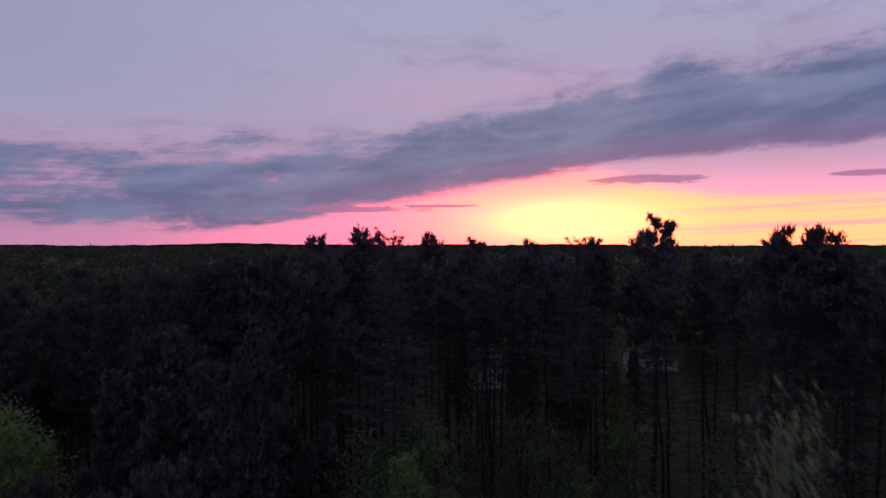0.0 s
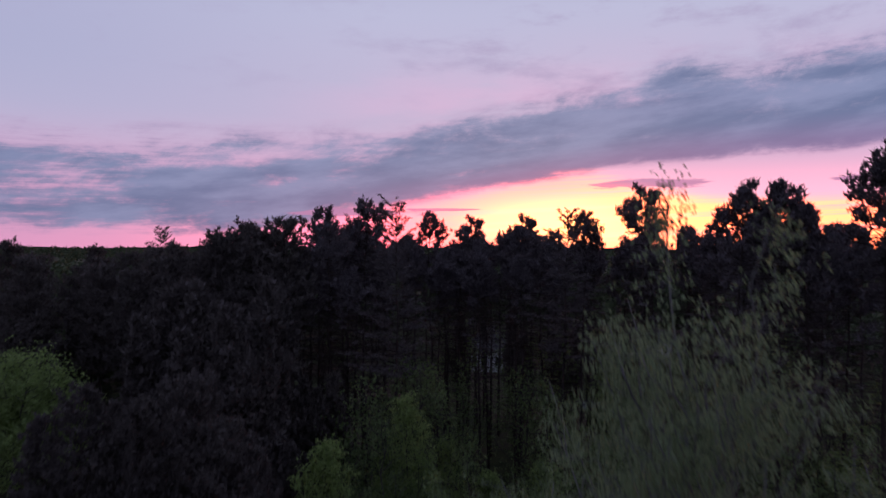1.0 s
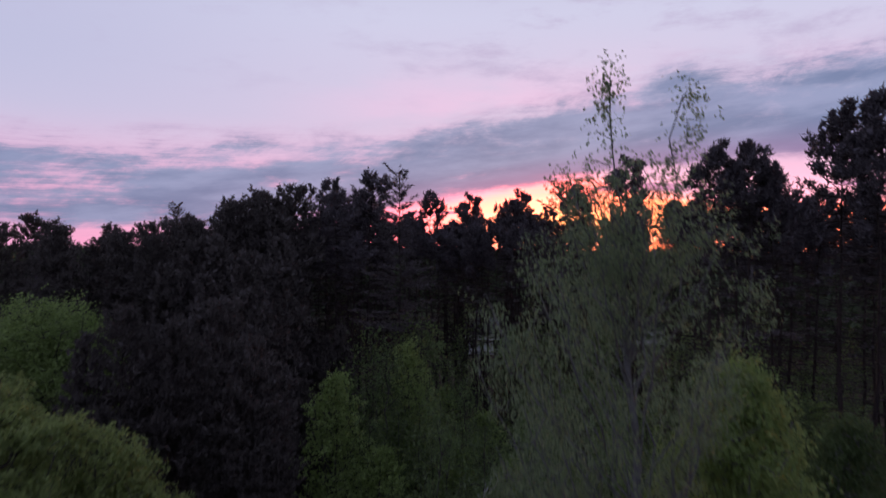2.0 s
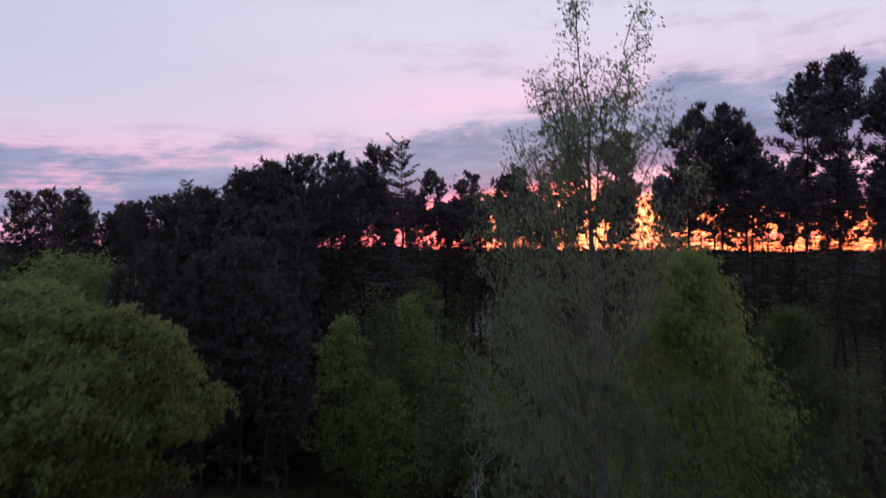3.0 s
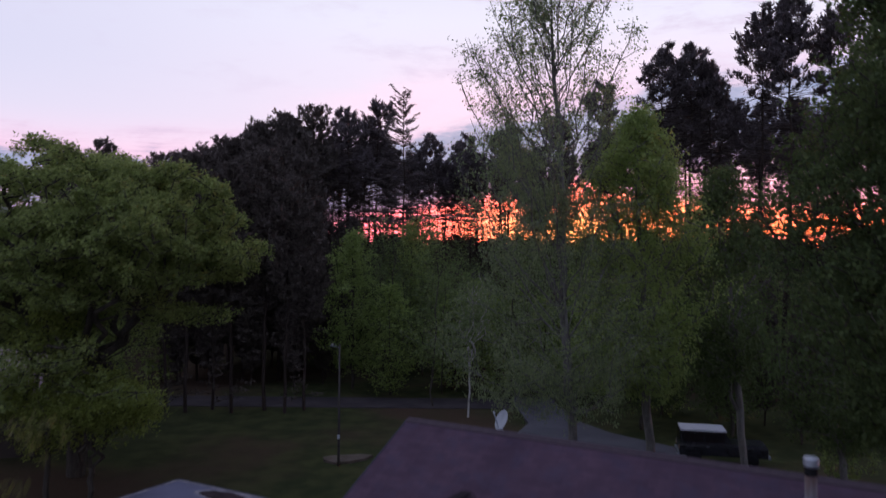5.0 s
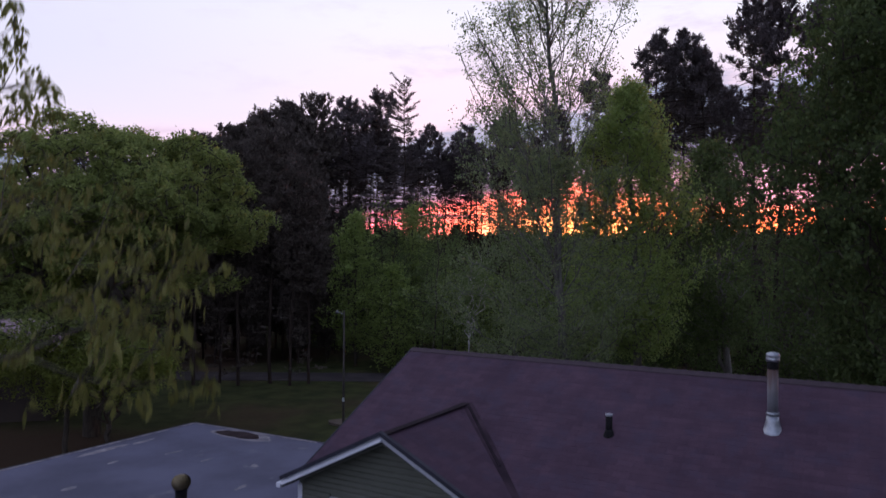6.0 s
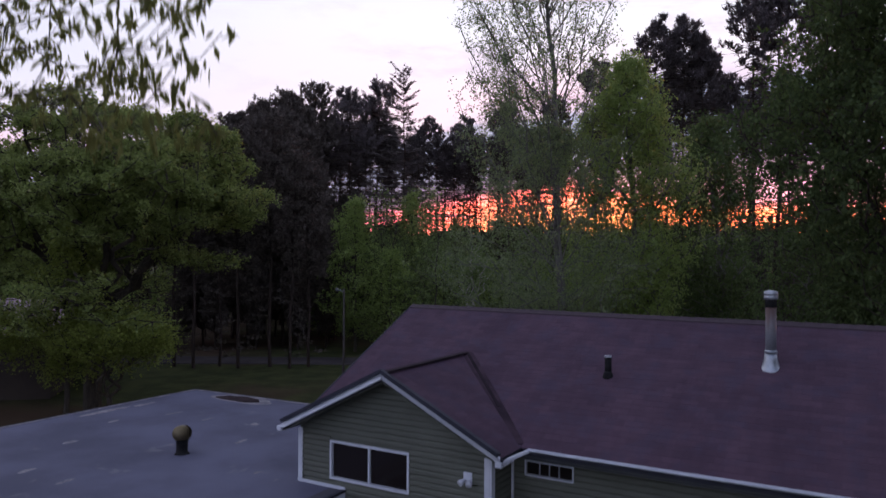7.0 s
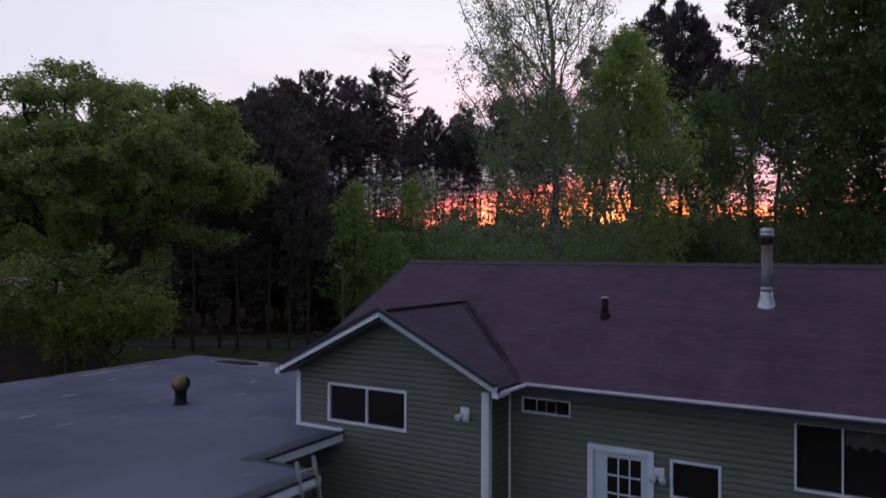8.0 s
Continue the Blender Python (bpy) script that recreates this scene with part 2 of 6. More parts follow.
BARK_POPLAR = bark("bark_poplar", (0.085, 0.080, 0.074), (0.190, 0.180, 0.164))
BARK_OAK = bark("bark_oak", (0.030, 0.026, 0.022), (0.085, 0.072, 0.060))
BARK_PINE = bark("bark_pine", (0.024, 0.018, 0.017), (0.060, 0.042, 0.035))
BARK_BIRCH = bark("bark_birch", (0.16, 0.15, 0.14), (0.50, 0.48, 0.45))
LEAF_POPLAR = foliage("leaf_poplar", (0.116, 0.150, 0.080), (0.245, 0.298, 0.154), 0.54)
LEAF_OAK = foliage("leaf_oak", (0.126, 0.162, 0.058), (0.335, 0.402, 0.134), 0.5)
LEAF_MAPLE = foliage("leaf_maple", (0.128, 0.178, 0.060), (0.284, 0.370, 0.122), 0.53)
LEAF_SHRUB = foliage("leaf_shrub", (0.074, 0.105, 0.044), (0.172, 0.226, 0.086), 0.45)
LEAF_EDGE = foliage("leaf_wood_edge", (0.112, 0.160, 0.052), (0.275, 0.360, 0.112), 0.52)
# darker copy of the maple leaf: these trees' shade is put into its colour
LEAF_SHADED = foliage("leaf_shaded_maple", (0.052, 0.078, 0.033), (0.124, 0.168, 0.063), 0.45)
LEAF_YOUNG = foliage("leaf_young", (0.074, 0.078, 0.028), (0.190, 0.190, 0.060), 0.45)
LEAF_UNDER = foliage("leaf_understory", (0.126, 0.158, 0.042), (0.322, 0.378, 0.096), 0.52)
NEEDLES = foliage("pine_needles", (0.064, 0.053, 0.058), (0.142, 0.122, 0.126), 0.14)
NEEDLES_PALE = foliage("white_pine_needles", (0.066, 0.056, 0.056), (0.140, 0.118, 0.116), 0.2)
# darker copy of NEEDLES, with the lower pines' shade painted into it
NEEDLES_SHADED = foliage("shaded_pine_needles", (0.056, 0.046, 0.042), (0.112, 0.095, 0.085), 0.2)
FAR_LEAVES = foliage("far_leaves", (0.030, 0.044, 0.020), (0.080, 0.098, 0.046), 0.2)
FAR_HILL = mottled("far_hill_woods", (0.010, 0.012, 0.010), (0.026, 0.030, 0.022), 0.01, 1.0, 0.08, 0.3, 0.0, 0.0)
GROUND, SHINGLES, FLAT_ROOF, GLASS = ground_cover(), shingles(), flat_roofing(), glass()
# darker than SHINGLES: the ridge's shading is put into the cap colour
CAP_SHINGLES = mottled("cap_shingles", (0.030, 0.022, 0.030), (0.060, 0.042, 0.052), 2.0, 0.95, 60.0, 0.004)
SIDING = mottled("green_vinyl_siding", (0.080, 0.087, 0.069), (0.108, 0.115, 0.094), 1.2, 0.55, 70.0, 0.002)
TRIM = mottled("white_trim_paint", (0.46, 0.49, 0.56), (0.60, 0.63, 0.70), 2.5, 0.5, 60.0, 0.002)
DOOR_PAINT = mottled("pale_blue_door_paint", (0.36, 0.44, 0.52), (0.46, 0.55, 0.63), 2.0, 0.5, 60.0, 0.001)
DARK_FELT = mottled("dark_felt", (0.035, 0.036, 0.048), (0.075, 0.076, 0.095), 1.2, 0.85)
DARK_EDGE = mottled("dark_drip_edge", (0.011, 0.013, 0.024), (0.026, 0.028, 0.044), 3.0, 0.7)
STEEL = mottled("galvanised_steel", (0.24, 0.27, 0.31), (0.41, 0.44, 0.48), 5.0, 0.42, 50.0, 0.002, 0.8)
STAINED_STEEL = stained_steel(6.05, 6.75)
RUST = mottled("rusty_steel", (0.12, 0.075, 0.055), (0.30, 0.22, 0.17), 6.0, 0.7, 45.0, 0.003, 0.3)
BLACK_RUBBER = mottled("black_rubber", (0.006, 0.006, 0.007), (0.018, 0.018, 0.020), 8.0, 0.8, 40.0, 0.01, 0.0, 0.15)
BRASS_DULL = mottled("dull_bronze_metal", (0.10, 0.080, 0.045), (0.22, 0.18, 0.11), 6.0, 0.5, 40.0, 0.003, 0.6)
CAR_PAINT = mottled("dark_car_paint", (0.010, 0.011, 0.014), (0.020, 0.021, 0.026), 2.0, 0.25, 90.0, 0.0005, 0.0, 0.6)
CAR_TOP = mottled("pale_hard_top", (0.40, 0.42, 0.46), (0.52, 0.54, 0.58), 2.0, 0.4)
LANE = mottled("old_lane_surface", (0.034, 0.031, 0.034), (0.066, 0.058, 0.060), 0.5, 1.0, 30.0, 0.01, 0.0, 0.05)
ASPHALT = mottled("asphalt", (0.050, 0.050, 0.060), (0.085, 0.085, 0.10), 0.5, 0.9, 50.0, 0.006)
SCUFF = mottled("pale_scuff", (0.088, 0.086, 0.112), (0.27, 0.255, 0.272), 3.5, 0.95, 14.0, 0.004)
STAIN = mottled("dark_stain", (0.020, 0.014, 0.016), (0.052, 0.038, 0.041), 2.0, 1.0, 30.0, 0.004, 0.0, 0.05)
CURTAIN = mottled("dim_curtain", (0.045, 0.040, 0.040), (0.085, 0.075, 0.072), 3.0, 0.95)
# roof shingles darkened by painted shade: soft along the valley, near black for lines
VALLEY_SHADE = mottled("valley_shade_shingles", (0.020, 0.0135, 0.020), (0.062, 0.040, 0.055), 1.6, 0.95, 60.0, 0.004, 0.0, 0.1)
ROOF_LINE_SHADE = mottled("roof_line_shade", (0.012, 0.009, 0.012), (0.030, 0.021, 0.028), 2.5, 0.95, 60.0, 0.004, 0.0, 0.1)
DIRT = mottled("bare_sand", (0.055, 0.042, 0.033), (0.11, 0.088, 0.070), 1.5, 0.95, 30.0, 0.01)
WALL_BROWN = mottled("brown_board_wall", (0.024, 0.018, 0.016), (0.052, 0.038, 0.031), 1.0, 0.85)
ROOF_PINK = mottled("weathered_pinkish_roof", (0.22, 0.155, 0.175), (0.58, 0.44, 0.48), 2.6, 0.9)
WALL_PALE = mottled("pale_house_wall", (0.38, 0.38, 0.36), (0.50, 0.50, 0.48), 1.0, 0.8)
ROOF_GREY = mottled("grey_roof", (0.055, 0.052, 0.052), (0.10, 0.095, 0.095), 1.5, 0.9)
WOOD_POLE = mottled("weathered_pole_wood", (0.032, 0.028, 0.028), (0.075, 0.066, 0.062), 5.0, 0.9, 40.0, 0.004, 0.0, 0.2, (1, 1, 0.15))
ALUMINIUM = mottled("ladder_aluminium", (0.45, 0.46, 0.48), (0.62, 0.63, 0.65), 5.0, 0.35, 60.0, 0.001, 0.9)
LAMP_GREY = mottled("dull_lamp_glass", (0.07, 0.075, 0.075), (0.13, 0.14, 0.14), 6.0, 0.4)
DISH_GREY = mottled("pale_dish_enamel", (0.27, 0.30, 0.33), (0.38, 0.41, 0.43), 2.0, 0.5)


def lit_globe():
    m, n = material("lit_globe")
    n.add("ShaderNodeOutputMaterial", {"Surface": n.add("ShaderNodeEmission", {"Color": (1.0, 0.86, 0.68, 1.0), "Strength": 2.0}).outputs[0]})
    return m


LAMP_LIT = lit_globe()


# ---- mesh tools ----
def mesh_of(name, verts, faces, mat, smooth=False):
    me = bpy.data.meshes.new(name)
    me.from_pydata([tuple(v) for v in verts], [], faces)
    me.materials.append(mat)
    if smooth:
        me.polygons.foreach_set("use_smooth", [True] * len(me.polygons))
    me.update()
    return me


def mesh_from_arrays(name, verts, corners, per_face, mat):
    """A mesh from numpy arrays: verts (n, 3), corners flat, all faces with the same number of corners."""
    me = bpy.data.meshes.new(name)
    count = len(corners) // per_face
    me.vertices.add(len(verts))
    me.vertices.foreach_set("co", np.asarray(verts, np.float32).ravel())
    me.loops.add(len(corners))
    me.loops.foreach_set("vertex_index", np.asarray(corners, np.int32))
    me.polygons.add(count)
    me.polygons.foreach_set("loop_start", np.arange(0, count * per_face, per_face, dtype=np.int32))
    me.materials.append(mat)
    me.update(calc_edges=True)
    me.validate()
    return me


def empty(name, m=None):
    ob = new(name)
    if m is not None:
        ob.matrix_world = m
    return ob


def put(name, me, parent=None, label="", m=None):
    """Links a mesh as one object, as a part where a parent is given."""
    ob = new(name, me)
    if parent is not None:
        ob.parent = parent
    if m is not None:
        ob.matrix_basis = m
    if label:
        ob["label"] = label
    return ob


def part(name, bm, mat, parent=None, label="", m=None, smooth=False):
    me = bpy.data.meshes.new(name)
    bm.to_mesh(me)
    bm.free()
    me.materials.append(mat)
    if smooth:
        me.polygons.foreach_set("use_smooth", [True] * len(me.polygons))
    return put(name, me, parent, label, m)


def box(lo, hi, bm=None, bevel=0.0):
    bm = bm or bmesh.new()
    made = bmesh.ops.create_cube(bm, size=1.0)["verts"]
    for v in made:
        v.co = Vector([lo[i] + (v.co[i] + 0.5) * (hi[i] - lo[i]) for i in range(3)])
    if bevel:
        edges = list({e for v in made for e in v.link_edges})
        bmesh.ops.bevel(bm, geom=edges, offset=bevel, segments=2, affect="EDGES", profile=0.6)
    return bm


def bar(p, q, w, h, bm=None, up=(0, 0, 1)):
    """A straight board from p to q, w wide and h high."""
    bm = bm or bmesh.new()
    p, q = Vector(p), Vector(q)
    d = (q - p).normalized()
    s = d.cross(Vector(up)).normalized() * w / 2
    t = s.cross(d).normalized() * h / 2
    vs = [bm.verts.new(e + a * s + b * t) for e in (p, q) for a, b in ((-1, -1), (1, -1), (1, 1), (-1, 1))]
    for f in ((0, 1, 2, 3), (7, 6, 5, 4), (0, 4, 5, 1), (1, 5, 6, 2), (2, 6, 7, 3), (3, 7, 4, 0)):
        bm.faces.new([vs[i] for i in f])
    bmesh.ops.recalc_face_normals(bm, faces=bm.faces)
    return bm


def slab(points, thick, bm=None):
    """A flat polygon with thickness, grown straight down."""
    bm = bm or bmesh.new()
    top = [bm.verts.new(p) for p in points]
    low = [bm.verts.new((p[0], p[1], p[2] - thick)) for p in points]
    bm.faces.new(top)
    bm.faces.new(low[::-1])
    for i in range(len(points)):
        j = (i + 1) % len(points)
        bm.faces.new((top[i], low[i], low[j], top[j]))
    bmesh.ops.recalc_face_normals(bm, faces=bm.faces)
    return bm


def lathe(profile, sides=20, bm=None, centre=(0, 0, 0)):
    """A turned shape from (radius, height) pairs."""
    bm = bm or bmesh.new()
    cx, cy, cz = centre
    rings = []
    for r, z in profile:
        rings.append([bm.verts.new((cx + r * math.cos(2 * math.pi * i / sides), cy + r * math.sin(2 * math.pi * i / sides), cz + z)) for i in range(sides)])
    for a, b in zip(rings, rings[1:]):
        for i in range(sides):
            bm.faces.new((a[i], a[(i + 1) % sides], b[(i + 1) % sides], b[i]))
    bm.faces.new(rings[0][::-1])
    bm.faces.new(rings[-1])
    bmesh.ops.recalc_face_normals(bm, faces=bm.faces)
    return bm


def tubes(segments, sides=5):
    """Tapered tubes: segments as arrays (p0, p1, r0, r1). Returns verts and quad corners."""
    p0, p1, r0, r1 = [np.asarray(a, float) for a in segments]
    d = p1 - p0
    d /= np.linalg.norm(d, axis=1, keepdims=True) + 1e-9
    ref = np.where(np.abs(d[:, 2:3]) > 0.9, np.array([[1.0, 0, 0]]), np.array([[0, 0, 1.0]]))
    s = np.cross(d, ref)
    s /= np.linalg.norm(s, axis=1, keepdims=True) + 1e-9
    t = np.cross(s, d)
    ang = np.linspace(0, 2 * np.pi, sides, endpoint=False)
    ring = s[:, None, :] * np.cos(ang)[None, :, None] + t[:, None, :] * np.sin(ang)[None, :, None]
    a = p0[:, None, :] + ring * r0[:, None, None]
    b = p1[:, None, :] + ring * r1[:, None, None]
    verts = np.concatenate([a, b], axis=1).reshape(-1, 3)
    i = np.arange(sides)
    quad = np.stack([i, (i + 1) % sides, (i + 1) % sides + sides, i + sides], axis=1)
    corners = (np.arange(len(p0)) * 2 * sides)[:, None, None] + quad[None]
    return verts, corners.ravel()


def blades(segments, rng):
    """Thin twigs far off: slim tapered blades, each turned at random about its axis."""
    p0, p1, r0, r1 = [np.asarray(a, float) for a in segments]
    s = np.cross(p1 - p0, rng.normal(size=p0.shape))
    s /= np.linalg.norm(s, axis=1, keepdims=True) + 1e-9
    verts = np.stack([p0 - s * r0[:, None], p0 + s * r0[:, None], p1 + s * r1[:, None], p1 - s * r1[:, None]], axis=1).reshape(-1, 3)
    return verts, np.arange(len(p0) * 4)


def leaf_mesh(name, places, axis, length, width, mat, rng, level=0.0):
    """Leaves as folded diamonds: places (n, 3), axis (n, 3) along each leaf; level turns their faces to the sky."""
    n = len(places)
    axis = axis / (np.linalg.norm(axis, axis=1, keepdims=True) + 1e-9)
    side = np.cross(axis, rng.normal(size=(n, 3)) + np.array([0, 0, level * 2.0]))
    side /= np.linalg.norm(side, axis=1, keepdims=True) + 1e-9
    up = np.cross(side, axis)
    ln = (length * rng.uniform(0.7, 1.25, n))[:, None]
    wd = (width * rng.uniform(0.7, 1.25, n))[:, None]
    a = places
    b = places + axis * ln * 0.45 + side * wd * 0.5 + up * wd * 0.12
    c = places + axis * ln
    d = places + axis * ln * 0.45 - side * wd * 0.5 + up * wd * 0.12
    verts = np.stack([a, b, c, d], axis=1).reshape(-1, 3)
    k = (np.arange(n) * 4)[:, None]
    corners = np.concatenate([k, k + 1, k + 2, k, k + 2, k + 3], axis=1).ravel()
    return mesh_from_arrays(name, verts, corners, 3, mat)


# ---- trees ----
def skeleton(rng, spine, targets, reach_down=0.35):
    """Grows limbs from a trunk to every target: each joins the nearest node that lies below or further in.
    spine: list of polylines (the trunk and its leaders). Returns nodes, parents and the tip nodes."""
    nodes, parents = [], []
    for line in spine:
        last = -1
        if nodes:
            last = int(np.argmin(np.linalg.norm(np.array(nodes) - np.array(line[0]), axis=1)))
        for q in line:
            nodes.append(np.array(q, float))
            parents.append(last)
            last = len(nodes) - 1
    core = np.array(nodes)
    order = np.argsort([np.min(np.linalg.norm(core - q, axis=1)) for q in targets])
    tips = []
    arr = np.zeros((len(nodes) + len(targets) * 4 + 8, 3))
    arr[: len(nodes)] = core
    count = len(nodes)
    for k in order:
        q = targets[k]
        d = arr[:count] - q
        dist = np.linalg.norm(d, axis=1)
        dist = dist + np.maximum(d[:, 2] + reach_down * dist, 0) * 1.6
        j = int(np.argmin(dist))
        p = arr[j]
        gap = q - p
        length = np.linalg.norm(gap)
        steps = max(1, min(4, int(length / 0.55)))
        bend = rng.normal(size=3) * 0.09 * length + np.array([0, 0, -0.06 * length])
        last = j
        for i in range(1, steps + 1):
            f = i / steps
            arr[count] = p + gap * f + bend * math.sin(math.pi * f)
            parents.append(last)
            last = count
            count += 1
        tips.append(last)
    return arr[:count], np.array(parents), np.array(tips)


def thickness(nodes, parents, trunk_r, tip_r=0.012, power=2.3):
    load = np.zeros(len(nodes))
    has_child = np.zeros(len(nodes), bool)
    has_child[parents[parents >= 0]] = True
    load[~has_child] = 1.0
    for i in range(len(nodes) - 1, 0, -1):
        if parents[i] >= 0:
            load[parents[i]] += load[i]
    r = tip_r * load ** (1 / power)
    return np.maximum(tip_r, r * min(1.6, trunk_r / r[0])) if r[0] > 0 else r


def broadleaf(name, seed, spine, targets, bark_mat, leaf_mat, trunk_r, per_tip, spread, leaf, droop, sides=6, tip_r=0.01, along=2, stout=1.0, level=0.0):
    """A broadleaf tree: limbs as one part, leaves as another. leaf = (length, width)."""
    rng = np.random.default_rng(seed)
    nodes, parents, tips = skeleton(rng, spine, targets)
    r = thickness(nodes, parents, trunk_r, tip_r)
    r[: len(spine[0])] *= stout
    kid = np.arange(len(nodes))[parents >= 0]
    par = parents[kid]
    rp = np.minimum(r[par], r[kid] * 1.7)
    v, c = tubes((nodes[par], nodes[kid], rp, r[kid]), sides)
    holder = empty(name)
    put("trunk", mesh_from_arrays("trunk", v, c, 4, bark_mat), holder)
    hubs = [nodes[tips]]
    back = parents[tips]
    for i in range(along - 1):
        hubs.append(0.5 * (nodes[tips] + nodes[np.maximum(back, 0)]))
        back = parents[np.maximum(back, 0)]
    hubs = np.concatenate(hubs)
    n = len(hubs) * per_tip
    # leaves sit in little sprays round short twigs
    sprays = 5
    twig = np.repeat(hubs, sprays, axis=0) + rng.normal(size=(len(hubs) * sprays, 3)) * spread
    pick = rng.integers(0, len(twig), n)
    places = twig[pick] + rng.normal(size=(n, 3)) * spread * 0.33
    axis = rng.normal(size=(n, 3)) * (1, 1, 1 / (1 + level)) + np.array([0, 0, -droop])
    put("crown", leaf_mesh("crown", places, axis, leaf[0], leaf[1], leaf_mat, rng, level), holder)
    return holder


def crown_points(rng, n, centre, radii, hollow=0.35, top=1.0, bottom=1.0, lumps=7, lump_r=0.5):
    """Targets in an uneven ellipsoid: a union of lumps, denser towards the outside."""
    c, r = np.array(centre, float), np.array(radii, float)
    dirs = rng.normal(size=(lumps, 3))
    dirs /= np.linalg.norm(dirs, axis=1, keepdims=True)
    dirs[:, 2] = np.abs(dirs[:, 2]) * 0.9 - 0.25
    hubs = dirs * rng.uniform(0.45, 0.66, (lumps, 1))
    out = []
    while len(out) < n:
        k = rng.integers(0, lumps + 1)
        q = rng.normal(size=3)
        q /= np.linalg.norm(q)
        q *= rng.uniform(hollow, 1.0) ** 0.6
        q = q * 0.8 if k == lumps else hubs[k] + q * lump_r * rng.uniform(0.85, 1.1)
        q[2] *= top if q[2] > 0 else bottom
        out.append(c + q * r)
    return np.array(out)


def profile_points(rng, n, x, y, z0, z1, rmax, widest=0.4, thin_top=0.4, squash=0.92):
    """Targets in an upright crown from z0 to z1, widest at that share of its height, thinning out to the top."""
    out, ph = [], rng.uniform(0, 6.28, 4)
    while len(out) < n:
        f = rng.uniform()
        if rng.uniform() > 1.0 - thin_top * f:
            continue
        g = f / widest if f < widest else (1 - f) / (1 - widest)
        r = rmax * (0.42 + 0.58 * g ** 0.7 if f < widest else 0.08 + 0.92 * g ** 0.72)
        a, q = rng.uniform(0, 2 * math.pi), rng.uniform(0.06, 1.0) ** 0.5
        z = z0 + f * (z1 - z0)
        lob = 1 + 0.20 * math.sin(3 * a + z * 0.7 + ph[0]) + 0.13 * math.sin(5 * a - z * 1.3 + ph[1]) + 0.10 * math.sin(z * 2.1 + ph[2])
        out.append((x + r * q * lob * math.cos(a), y + r * q * lob * math.sin(a) * squash, z))
    return np.array(out)


def in_tiers(pts, gap, keep=0.35):
    """Draws targets together into loose level tiers, with gaps between them."""
    z = pts[:, 2] / gap + 0.35 * np.sin(pts[:, 0] * 1.3) + 0.35 * np.cos(pts[:, 1] * 1.1)
    pts = pts.copy()
    pts[:, 2] -= (z - np.round(z)) * gap * (1 - keep)
    return pts


def wander(rng, p, q, steps, amount):
    """A slightly crooked line from p to q."""
    p, q = np.array(p, float), np.array(q, float)
    pts = [p + (q - p) * i / steps + (rng.normal(size=3) * amount * (1, 1, 0.2) if 0 < i < steps else 0) for i in range(steps + 1)]
    return pts


def tuft_mesh(name, hubs, heading, size, spikes, width, mat, rng, up=0.5, flat=1.0):
    """Needle tufts: spikes (thin triangles) that radiate from each hub."""
    n = len(hubs) * spikes
    p = np.repeat(hubs, spikes, axis=0) + rng.normal(size=(n, 3)) * size * 0.22 * (1, 1, flat)
    d = rng.normal(size=(n, 3)) * 0.6 * (1, 1, flat) + np.repeat(heading, spikes, axis=0) + np.array([0, 0, up])
    d /= np.linalg.norm(d, axis=1, keepdims=True)
    s = np.cross(d, rng.normal(size=(n, 3)))
    s /= np.linalg.norm(s, axis=1, keepdims=True) + 1e-9
    ln = (size * rng.uniform(0.6, 1.3, n))[:, None]
    w = width * rng.uniform(0.7, 1.3, (n, 1))
    verts = np.stack([p - s * w, p + s * w, p + d * ln], axis=1).reshape(-1, 3)
    return mesh_from_arrays(name, verts, np.arange(n * 3), 3, mat)


